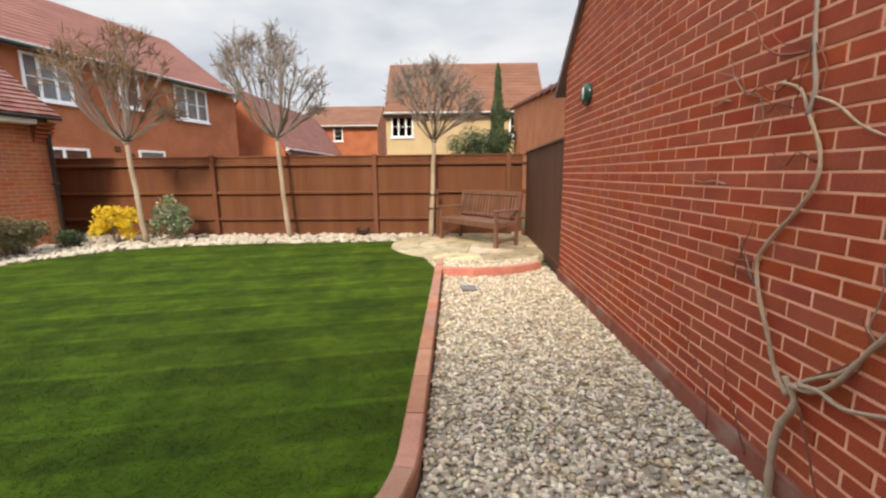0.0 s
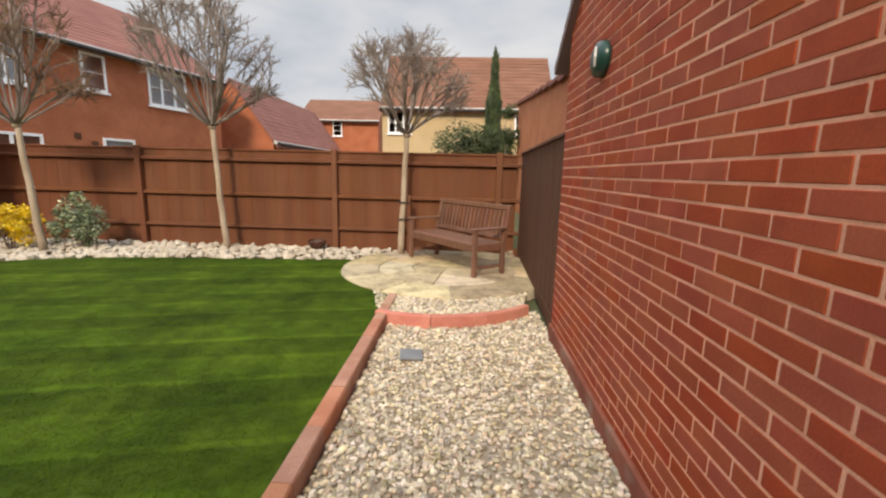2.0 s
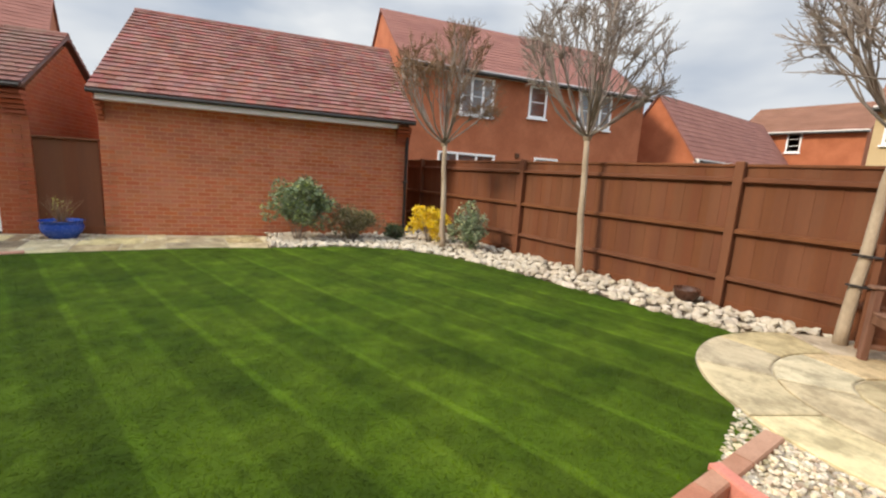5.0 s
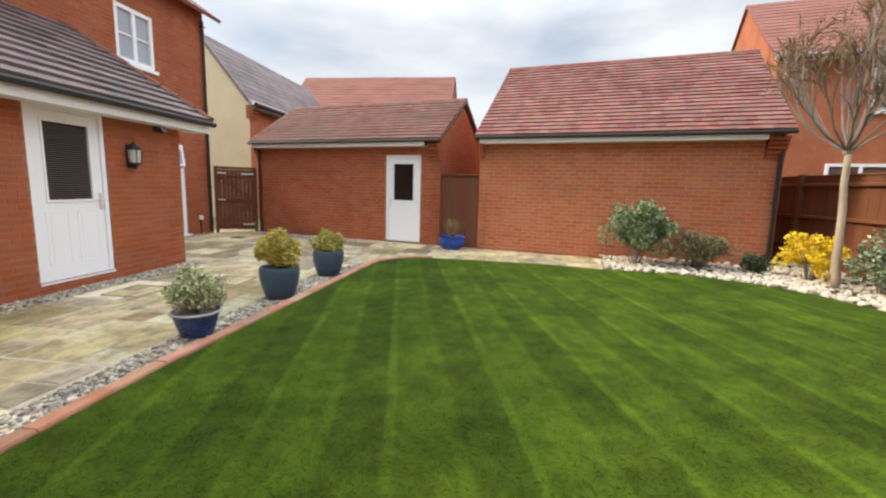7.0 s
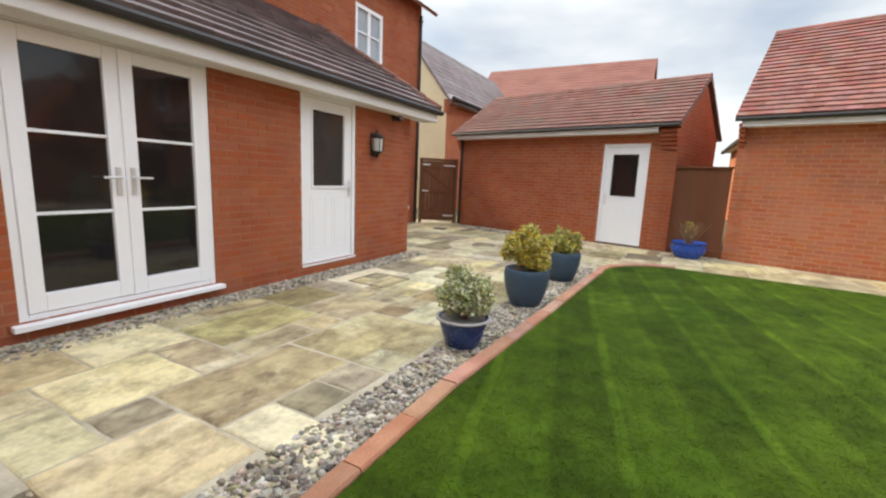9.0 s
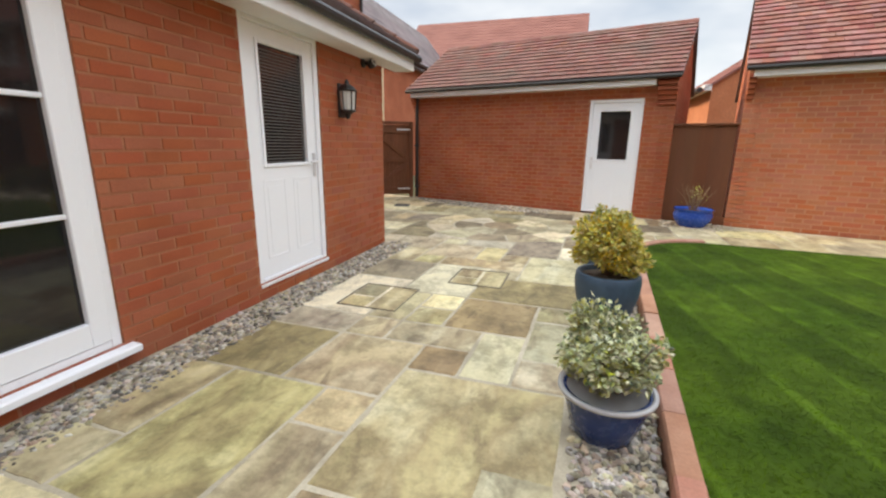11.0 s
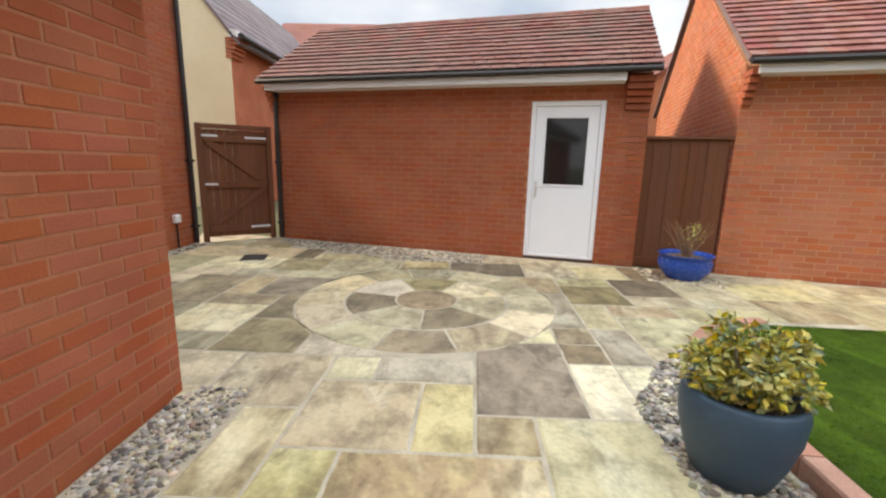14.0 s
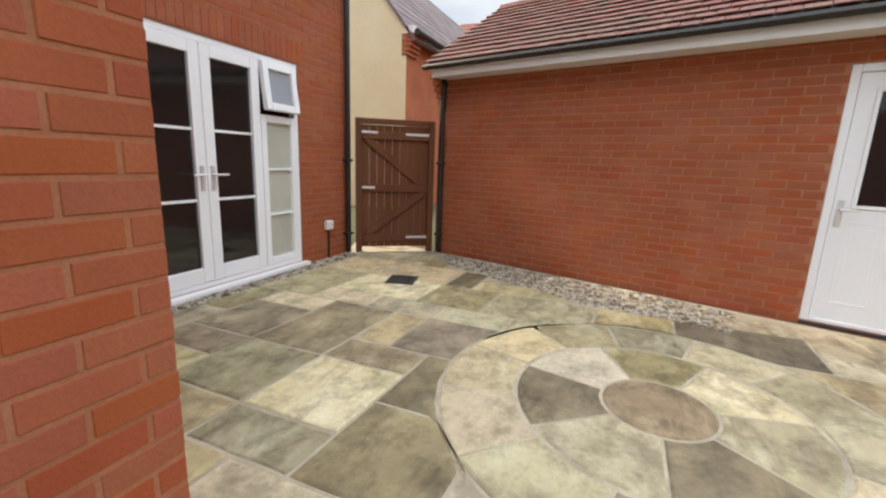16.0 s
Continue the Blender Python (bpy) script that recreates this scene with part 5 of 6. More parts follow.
def french_doors(name, m, hole, splits, label, side=None):
    """White glazed double doors with three panes each, and perhaps a fixed sidelight with a small opener."""
    s0, s1, z0, z1 = hole
    d = thing(name, label, "door", kind="structure")
    bm = bmesh.new()
    ring_frame(bm, m, s0, s1, z0, z1, 0.055, -0.09, -0.01, 0.05)
    part("door_frame", bm, UPVC, d)
    bm = bmesh.new()
    box(bm, (s0 - 0.05, -0.09, z0 - 0.045), (s1 + 0.05, 0.075, z0 - 0.002), m, 0.006)
    part("sill", bm, UPVC, d, "white projecting sill")
    for k, (a, b) in enumerate(splits):
        leaf = new("leaf")
        leaf.parent = d
        bm = bmesh.new()
        lo, hi = z0 + 0.055, z1 - 0.06
        ring_frame(bm, m, a, b, lo, hi, 0.1, -0.07, 0.004, 0.13)
        part("leaf_frame", bm, UPVC, leaf)
        bm = bmesh.new()
        box(bm, (a + 0.1, -0.04, lo + 0.13), (b - 0.1, -0.03, hi - 0.1), m)
        part("pane", bm, GLASS, leaf, "dark reflecting glass pane")
        for q in (1, 2):
            z = lo + 0.13 + (hi - lo - 0.23) * q / 3
            bm = bmesh.new()
            box(bm, (a + 0.1, -0.03, z - 0.012), (b - 0.1, -0.012, z + 0.012), m, 0.003)
            part("glazing_bar", bm, UPVC, leaf)
        meet = b - 0.05 if k == 0 else a + 0.05
        handle(leaf, m, meet, z0 + 0.98, -1 if k == 0 else 1, 0.004)
    if side:
        a, b = side
        w = new("sidelight")
        w.parent = d
        bm = bmesh.new()
        ring_frame(bm, m, a, b, z0 + 0.055, z1 - 0.56, 0.07, -0.07, 0.0)
        for q in (1, 2):
            z = z0 + 0.12 + (z1 - z0 - 0.75) * q / 3
            box(bm, (a + 0.07, -0.035, z - 0.011), (b - 0.07, -0.012, z + 0.011), m)
        part("sidelight_frame", bm, UPVC, w)
        bm = bmesh.new()
        box(bm, (a + 0.07, -0.045, z0 + 0.12), (b - 0.07, -0.037, z1 - 0.63), m)
        part("pane", bm, CURTAIN, w, "pane with a drawn cream blind")
        bm = bmesh.new()
        tilt = m @ Matrix.Translation((0, 0.0, z1 - 0.06)) @ pose(0, 0, 0, 7) @ Matrix.Translation((0, 0.0, -(z1 - 0.06)))
        ring_frame(bm, tilt, a + 0.01, b - 0.01, z1 - 0.52, z1 - 0.06, 0.07, -0.03, 0.03)
        part("opener_frame", bm, UPVC, w, "small top-hung window standing ajar")
        bm = bmesh.new()
        box(bm, (a + 0.08, -0.005, z1 - 0.45), (b - 0.08, 0.003, z1 - 0.13), tilt)
        part("opener_pane", bm, GLASS_FAR, w)


french_doors("door_3", M_EXT, FD1, [(-1.805, -1.142), (-1.138, -0.475)], "white glazed french doors, closed, on the extension")
french_doors("door_4", M_HOUSE, FD2, [(-7.94, -7.31), (-7.305, -6.675)], "white glazed french doors with a sidelight and open vent", (-8.425, -7.95))
win = thing("window_1", "white casement window on the upper floor of the house", "window", kind="structure")
sash(win, M_HOUSE @ pose(0, -0.06, 0), *UPWIN, 2, 1, "casement")
# flat brick arch of upright bricks over the french doors
arch = thing("brick_arch", "flat arch of upright red bricks over the french doors", "lintel", kind="structure")
for k in range(27):
    bm = bmesh.new()
    s = FD2[0] - 0.06 + 0.075 * k
    box(bm, (s, -0.02, FD2[3] + 0.012), (s + 0.064, 0.007, FD2[3] + 0.225), M_HOUSE, 0.003)
    part("brick", bm, BRICK_ORANGE_PIECE, arch)


# ---- pipes, gate, fittings ----
def downpipe(label, x, y, z1, shoe=(0, 0)):
    d = thing("downpipe", label, "pipe")
    bm = bmesh.new()
    tube(bm, [(x, y, 0.02), (x, y, z1)], [0.034, 0.034], 10)
    part("pipe", bm, BLACK, d)
    for z in (0.25, 1.2, z1 - 0.15):
        bm = bmesh.new()
        box(bm, (x - 0.055, y - 0.05, z), (x + 0.055, y + 0.045, z + 0.035), None, 0.008)
        part("bracket", bm, BLACK, d)


downpipe("black downpipe at the corner of the house", -9.3, HOUSE_Y + 0.06, 5.3)
p = A0 + U * 0.1 + N * 0.06
downpipe("black downpipe at the garage corner by the gate", p.x, p.y, 2.36)
p = B0 + U * (B_LEN - 0.06) + N * 0.06
downpipe("black downpipe at the far corner of the larger garage", p.x, p.y, 2.4)

bm = bmesh.new()
tube(bm, [(-5.75, EAVE_Y + 0.02, EAVE_Z - 0.035), (2.5, EAVE_Y + 0.02, EAVE_Z - 0.035)], [0.045, 0.045], 10)
part("gutter", bm, BLACK, ext_roof, "black half-round gutter")

# ledged and braced gate between house and garage
gate = thing("garden_gate", "closed brown ledged and braced wooden gate", "gate")
ga, gb = Vector((-9.45, -2.98, 0)), Vector((-10.02, -2.2, 0))
gd = (gb - ga).normalized()
gn = Vector((gd.y, -gd.x, 0))
gn = gn if gn.x > 0 else -gn
gm = Matrix(((gd.x, gn.x, 0, ga.x), (gd.y, gn.y, 0, ga.y), (0, 0, 1, 0), (0, 0, 0, 1)))
GL = (gb - ga).length
for k in range(9):
    bm = bmesh.new()
    box(bm, (0.03 + (GL - 0.06) * k / 9 + 0.002, -0.025, 0.07), (0.03 + (GL - 0.06) * (k + 1) / 9 - 0.002, -0.004, 1.68), gm, 0.003)
    part("board", bm, FENCE, gate)
for z in (0.14, 0.82, 1.5):
    bm = bmesh.new()
    box(bm, (0.04, -0.003, z), (GL - 0.04, 0.034, z + 0.1), gm, 0.005)
    part("ledge", bm, FENCE, gate)
for z0, z1, s0, s1 in ((0.25, 0.82, 0.1, GL - 0.1), (0.93, 1.5, GL - 0.14, 0.1)):
    bm = bmesh.new()
    d = Vector((s1 - s0, 0, z1 - z0))
    ang = math.degrees(math.atan2(d.z, d.x))
    box(bm, (0, -0.003, -0.045), (d.length, 0.03, 0.045), gm @ Matrix.Translation((s0, 0, z0)) @ pose(0, 0, 0, 0, -ang, 0), 0.004)
    part("brace", bm, FENCE, gate)
for s in (0.0, GL):
    bm = bmesh.new()
    box(bm, (s - 0.05, -0.06, 0), (s + 0.03, 0.05, 1.76), gm, 0.006)
    part("post", bm, FENCE, gate)
bm = bmesh.new()
box(bm, (0, -0.05, 1.69), (GL, 0.03, 1.76), gm, 0.006)
part("head", bm, FENCE, gate)
for z, s0, s1 in ((1.57, 0.02, 0.24), (0.86, 0.02, 0.2), (1.56, GL - 0.36, GL - 0.02), (0.19, GL - 0.34, GL - 0.02)):
    bm = bmesh.new()
    box(bm, (s0, 0.033, z), (s1, 0.039, z + 0.03), gm, 0.002)
    part("strap_hinge", bm, CHROME, gate, "galvanised strap hinge")

# lantern
lan = thing("wall_lantern", "black half lantern with pale glass on the extension wall", "lamp")
lm = M_EXT @ pose(-4.29, 0, 1.665) @ Matrix.Scale(1.08, 4)
bm = bmesh.new()
box(bm, (-0.055, 0, -0.15), (0.055, 0.018, 0.15), lm, 0.006)
part("back_plate", bm, BLACK, lan)
for z, r in ((0.085, 0.085), (-0.09, 0.07)):
    bm = bmesh.new()
    lathe(bm, [(r, z - 0.008), (r + 0.008, z), (r, z + 0.008)], 12, lm @ pose(0, 0.075, 0))
    part("ring", bm, BLACK, lan)
bm = bmesh.new()
lathe(bm, [(0.088, 0.094), (0.06, 0.125), (0.025, 0.145), (0.02, 0.165), (0.008, 0.185)], 12, lm @ pose(0, 0.075, 0))
part("roof", bm, BLACK, lan)
bm = bmesh.new()
lathe(bm, [(0.01, -0.165), (0.022, -0.15), (0.03, -0.12), (0.066, -0.098)], 12, lm @ pose(0, 0.075, 0))
part("finial", bm, BLACK, lan)
for k in range(6):
    a = k * math.pi / 3
    bm = bmesh.new()
    tube(bm, [lm @ Vector((0.07 * math.cos(a), 0.075 + 0.07 * math.sin(a), -0.09)), lm @ Vector((0.083 * math.cos(a), 0.075 + 0.083 * math.sin(a), 0.085))], [0.006, 0.006], 6)
    part("rod", bm, BLACK, lan)
bm = bmesh.new()
lathe(bm, [(0.062, -0.085), (0.076, 0.08)], 12, lm @ pose(0, 0.075, 0))
part("lamp_glass", bm, LAMP_GLASS, lan)

spot = thing("security_sensor", "small black round sensor on a bracket under the eave", "sensor")
sm = M_EXT @ pose(-4.78, 0, 2.1)
bm = bmesh.new()
lathe(bm, [(0.05, 0.0), (0.05, 0.02), (0.03, 0.035)], 16, sm @ pose(0, 0, 0, -90))
tube(bm, [sm @ Vector((0, 0.03, 0)), sm @ Vector((0, 0.09, -0.01))], [0.02, 0.02], 8)
part("bracket", bm, BLACK, spot)
bm = bmesh.new()
lathe(bm, [(0.03, -0.03), (0.045, 0.0), (0.045, 0.04), (0.02, 0.06)], 16, sm @ pose(0, 0.1, -0.02, -60))
part("head", bm, BLACK, spot)
bm = bmesh.new()
lathe(bm, [(0.035, 0.041), (0.046, 0.045), (0.03, 0.055)], 16, sm @ pose(0, 0.1, -0.02, -60))
part("lens", bm, RIM_GREY, spot)

alarm = thing("alarm_box", "dark green rounded alarm box on the gable wall", "alarm")
am = M_EAST @ pose(5.78, 0, 2.14) @ Matrix.Scale(0.66, 4)
bm = bmesh.new()
lathe(bm, [(0.16, 0.0), (0.165, 0.03), (0.15, 0.08), (0.1, 0.105), (0.02, 0.11)], 20, am @ pose(0, 0, 0, -90) @ Matrix.Diagonal((1.15, 1.0, 1, 1)))
part("cover", bm, ALARM_GREEN, alarm, smooth=True)
bm = bmesh.new()
box(bm, (-0.14, -0.01, -0.13), (0.14, 0.012, 0.13), am, 0.01)
part("back_plate", bm, BLACK, alarm)
bm = bmesh.new()
tube(bm, [am @ Vector((-0.06, 0.104, 0.09)), am @ Vector((-0.075, 0.112, 0.0)), am @ Vector((-0.06, 0.104, -0.08))], [0.01, 0.012, 0.01], 6)
part("label_strip", bm, RIM_GREY, alarm, "pale strip on the cover")

tap = thing("outside_socket", "small cream outside socket with a conduit on the house wall", "socket")
tm = M_HOUSE @ pose(-8.93, 0, 0.42)
bm = bmesh.new()
box(bm, (-0.06, 0, -0.055), (0.06, 0.06, 0.055), tm, 0.01)
part("casing", bm, FASCIA, tap)
bm = bmesh.new()
tube(bm, [tm @ Vector((0.0, 0.025, -0.05)), tm @ Vector((0.0, 0.025, -0.42))], [0.012, 0.012], 8)
part("conduit", bm, BLACK, tap)

drain = thing("drain_grate", "square black drain grate set in the paving", "drain")
dm = pose(-8.48, -1.8, 0, 0, 0, 15)
bm = bmesh.new()
box(bm, (-0.17, -0.15, -0.01), (0.17, 0.15, 0.012), dm, 0.004)
part("grate_frame", bm, IRON, drain)
for k in range(7):
    bm = bmesh.new()
    box(bm, (-0.15, -0.12 + 0.04 * k - 0.008, 0.01), (0.15, -0.12 + 0.04 * k + 0.008, 0.018), dm, 0.002)
    part("bar", bm, BLACK, drain)
for x0, y0, x1, y1 in ((-3.63, -0.07, -3.09, 0.44), (-4.4, 0.61, -3.9, 1.11)):
    cover = thing("manhole_cover", "paved inspection cover with a thin dark metal rim", "manhole")
    bm = bmesh.new()
    ring_frame(bm, Matrix(((1, 0, 0, 0), (0, 0, 1, 0), (0, 1, 0, 0), (0, 0, 0, 1))), x0, x1, y0, y1, 0.010, 0.0, 0.014)
    part("rim", bm, RUSTY, cover)
    xm, ym = x0 + (x1 - x0) * 0.55, y0 + (y1 - y0) * 0.5
    for a, b, c, d in ((x0, y0, xm, ym), (xm, y0, x1, ym), (x0, ym, x1, y1)):
        slab(cover, [(a + 0.018, b + 0.018), (c - 0.018, b + 0.018), (c - 0.018, d - 0.018), (a + 0.018, d - 0.018)], -0.02, 0.013, SLAB)

chip = thing("slate_tile", "square blue-grey slate lying in the gravel", "slate")
bm = bmesh.new()
box(bm, (-0.09, -0.085, 0), (0.09, 0.085, 0.02), pose(0.845, 6.1, 0.0, 2, 3, 8), 0.004)
part("slate", bm, SLATE_CHIP, chip)

# climber's bare stems on the gable wall
vine = thing("climbing_vine", "bare woody climber with pale twisted stems on the brick wall", "climber")


def wall_stem(pts, r0, r1, mat, name="stem"):
    bm = bmesh.new()
    line = smooth_line([(y, z, o) for y, z, o in pts], 5)
    n = len(line)
    tube(bm, [M_EAST @ Vector((y, o, z)) for y, z, o in line], [0.56 * (r0 + (r1 - r0) * k / (n - 1)) * (1 + 0.16 * math.sin(k * 1.9)) for k in range(n)], 8)
    part(name, bm, mat, vine, smooth=True)


wall_stem([(2.8, -0.06, 0.06), (2.82, 0.12, 0.06), (2.82, 0.3, 0.05), (2.77, 0.44, 0.04), (2.84, 0.52, 0.035)], 0.03, 0.024, VINE, "trunk")
wall_stem([(2.81, 0.45, 0.04), (2.9, 0.53, 0.035), (2.97, 0.66, 0.03), (3.05, 0.8, 0.026), (3.09, 0.95, 0.022), (3.02, 1.07, 0.022), (2.92, 1.18, 0.022), (2.84, 1.3, 0.022), (2.84, 1.42, 0.022), (2.91, 1.55, 0.02), (2.97, 1.66, 0.02), (3.08, 1.71, 0.02)], 0.018, 0.012, VINE)
wall_stem([(2.92, 1.56, 0.022), (2.9, 1.65, 0.022), (2.93, 1.8, 0.02), (2.95, 2.05, 0.02), (2.9, 2.4, 0.02), (2.98, 2.8, 0.02)], 0.017, 0.01, TWIG)
wall_stem([(2.92, 1.63, 0.02), (2.8, 1.58, 0.02), (2.68, 1.49, 0.02), (2.5, 1.42, 0.02), (2.3, 1.4, 0.02)], 0.01, 0.007, VINE)
wall_stem([(2.8, 0.5, 0.04), (2.7, 0.53, 0.04), (2.62, 0.6, 0.04), (2.55, 0.72, 0.035), (2.48, 0.84, 0.03), (2.36, 1.0, 0.03), (2.2, 1.2, 0.03)], 0.022, 0.012, VINE)
wall_stem([(2.8, 0.5, 0.035), (2.72, 0.57, 0.03), (2.6, 0.66, 0.03), (2.5, 0.8, 0.03), (2.42, 0.9, 0.03), (2.3, 0.96, 0.02)], 0.016, 0.008, VINE)
wall_stem([(2.75, 0.53, 0.05), (2.66, 0.55, 0.05), (2.56, 0.54, 0.05), (2.4, 0.6, 0.05), (2.2, 0.66, 0.05)], 0.018, 0.012, VINE)
wall_stem([(3.03, 1.72, 0.02), (3.1, 1.68, 0.02), (3.2, 1.72, 0.02), (3.26, 1.7, 0.02)], 0.01, 0.004, VINE_RED)
wall_stem([(2.97, 1.8, 0.02), (3.12, 1.83, 0.02), (3.24, 1.92, 0.02), (3.3, 2.05, 0.02), (3.42, 2.1, 0.02)], 0.01, 0.004, VINE_RED)
wall_stem([(2.78, 0.5, 0.03), (2.72, 0.58, 0.03), (2.6, 0.68, 0.03), (2.52, 0.78, 0.03), (2.45, 0.95, 0.03)], 0.009, 0.004, VINE_RED)
wall_stem([(3.3, -0.05, 0.04), (3.32, 0.1, 0.03), (3.4, 0.24, 0.02), (3.55, 0.36, 0.02), (3.62, 0.46, 0.02)], 0.009, 0.004, VINE_RED)
wall_stem([(3.0, 0.05, 0.04), (3.1, 0.18, 0.03), (3.2, 0.3, 0.02), (3.24, 0.42, 0.02)], 0.008, 0.004, VINE_RED)
wall_stem([(3.08, 0.95, 0.02), (3.22, 0.93, 0.02), (3.34, 0.95, 0.02)], 0.008, 0.003, VINE_RED)
wall_stem([(2.62, -0.05, 0.05), (2.55, 0.08, 0.05), (2.42, 0.12, 0.05), (2.3, 0.05, 0.06)], 0.016, 0.012, VINE)
wall_stem([(2.75, 0.44, 0.04), (2.68, 0.3, 0.04), (2.62, 0.16, 0.04), (2.5, 0.06, 0.05)], 0.009, 0.005, VINE_RED)

wall_stem([(3.02, 1.6, 0.008), (3.1, 1.63, 0.012), (3.15, 1.6, 0.01), (3.22, 1.64, 0.008)], 0.006, 0.003, VINE_RED, "dead_tendril")
wall_stem([(2.86, 1.38, 0.012), (2.96, 1.42, 0.012), (3.02, 1.37, 0.01), (3.1, 1.43, 0.008)], 0.006, 0.003, VINE_RED, "dead_tendril")
wall_stem([(3.42, 1.69, 0.01), (3.47, 1.7, 0.012), (3.53, 1.685, 0.01), (3.6, 1.695, 0.008)], 0.009, 0.004, TWIG, "dead_tendril")
wall_stem([(3.4, 1.285, 0.01), (3.5, 1.3, 0.012), (3.6, 1.29, 0.01), (3.72, 1.31, 0.008)], 0.008, 0.003, TWIG, "dead_tendril")
wall_stem([(2.98, 0.66, 0.02), (3.08, 0.84, 0.02), (3.2, 0.88, 0.015), (3.28, 0.87, 0.015), (3.38, 0.91, 0.01)], 0.009, 0.003, VINE_RED, "shoot")
wall_stem([(3.12, 0.85, 0.02), (3.2, 0.94, 0.015), (3.24, 0.99, 0.01), (3.32, 0.97, 0.01)], 0.007, 0.003, VINE_RED, "shoot")
for k in range(16):
    g = random.Random(300 + k)
    y0, z0 = g.choice(((3.25, 0.88), (3.1, 0.84), (3.3, 1.7), (2.62, 0.6), (2.5, 0.78), (2.95, 1.62), (2.95, 1.85), (2.8, 0.48), (2.4, 0.95), (2.9, 2.3)))
    line = [(y0, z0, 0.02)]
    a = g.uniform(0, 6.283)
    for _ in range(4):
        a += g.uniform(-0.9, 0.9)
        line.append((line[-1][0] + 0.075 * math.cos(a), line[-1][1] + 0.075 * math.sin(a), g.uniform(0.01, 0.035)))
    wall_stem(line, 0.006, 0.0025, g.choice((VINE_RED, TWIG)), "shoot")


# ---- bench ----
bench = thing("garden_bench", "weathered brown slatted wooden garden bench on the round terrace", "bench", pose(1.1, 9.2, 0.078, 0, 0, -51.9))
BL, BD = 1.58, 0.5


def bench_part(name, a, b, m=None, bevel=0.006):
    bm = bmesh.new()
    box(bm, a, b, m, bevel)
    return part(name, bm, WOOD, bench)


for sx in (-1, 1):
    x = sx * BL / 2
    bench_part("leg", (x - 0.03, -BD / 2 - 0.03, 0), (x + 0.03, -BD / 2 + 0.03, 0.62))
    bench_part("leg", (x - 0.03, BD / 2 - 0.03, 0), (x + 0.03, BD / 2 + 0.03, 0.46))
    bench_part("back_post", (x - 0.03, -0.03, 0), (x + 0.03, 0.03, 0.52), pose(0, BD / 2, 0.42, -12))
    bench_part("armrest", (x - 0.045, -BD / 2 - 0.06, 0.62), (x + 0.045, BD / 2 + 0.03, 0.65), None, 0.012)
    bench_part("side_rail", (x - 0.02, -BD / 2 + 0.03, 0.34), (x + 0.02, BD / 2 - 0.03, 0.41))
    bench_part("stretcher", (x - 0.02, -BD / 2 + 0.03, 0.1), (x + 0.02, BD / 2 - 0.03, 0.14))
bench_part("front_rail", (-BL / 2 + 0.03, -BD / 2 - 0.015, 0.33), (BL / 2 - 0.03, -BD / 2 + 0.015, 0.41))
bench_part("back_rail", (-BL / 2 + 0.03, BD / 2 - 0.015, 0.33), (BL / 2 - 0.03, BD / 2 + 0.015, 0.41))
for k in range(6):
    y = -BD / 2 - 0.02 + k * 0.093
    bench_part("seat_slat", (-BL / 2 - 0.02, y, 0.412), (BL / 2 + 0.02, y + 0.072, 0.434), None, 0.006)
tilt = pose(0, BD / 2, 0.42, -12)
bench_part("lower_back_rail", (-BL / 2 + 0.03, -0.018, 0.05), (BL / 2 - 0.03, 0.018, 0.11), tilt)
bench_part("top_rail", (-BL / 2 - 0.03, -0.025, 0.45), (BL / 2 + 0.03, 0.025, 0.53), tilt, 0.012)
for k in range(17):
    x = -BL / 2 + 0.09 + (BL - 0.18) * k / 16
    bench_part("back_slat", (x - 0.022, -0.008, 0.1), (x + 0.022, 0.008, 0.46), tilt, 0.004)


# ---- plants ----
def leaf_cloud(rng, centres, count, size, flat=0.5):
    """Many small folded leaves scattered round centres (x, y, z, radius)."""
    verts, faces = [], []
    for _ in range(count):
        cx, cy, cz, r = rng.choice(centres)
        d = Vector((rng.gauss(0, 1), rng.gauss(0, 1), rng.gauss(0, 1))).normalized()
        p = Vector((cx, cy, cz)) + d * r * rng.uniform(0.45, 1.05)
        a = Vector((rng.gauss(0, 1), rng.gauss(0, 1), rng.gauss(0, flat))) + d * 0.8
        a = a.normalized() * size * rng.uniform(0.6, 1.3)
        b = a.cross(Vector((rng.gauss(0, 1), rng.gauss(0, 1), rng.gauss(0, 1)))).normalized() * size * rng.uniform(0.22, 0.4)
        lift = a.cross(b).normalized() * size * 0.12
        i = len(verts)
        verts += [p, p + a * 0.5 + b + lift, p + a, p + a * 0.5 - b + lift]
        faces += [(i, i + 1, i + 2), (i, i + 2, i + 3)]
    return verts, faces


def foliage(parent, name, rng, centres, count, size, mat, label=""):
    v, f = leaf_cloud(rng, centres, count, size)
    ob = tagged(new(name, new_mesh(name, v, f, mat)), label, kind="stuff")
    ob.parent = parent
    return ob


def stems(parent, rng, n, height, spread, r, mat, base=0.0, name="stem_growth"):
    bm = bmesh.new()
    for _ in range(n):
        a, k = rng.uniform(0, 6.283), rng.uniform(0.3, 1.0)
        x, y = math.cos(a) * spread * k, math.sin(a) * spread * k
        tube(bm, [(x * 0.15, y * 0.15, base), (x * 0.5 + rng.gauss(0, 0.02), y * 0.5 + rng.gauss(0, 0.02), base + height * 0.5), (x, y, base + height * rng.uniform(0.75, 1.0))], [r, r * 0.7, r * 0.35], 5)
    tagged(part(name, bm, mat, parent), kind="stuff")


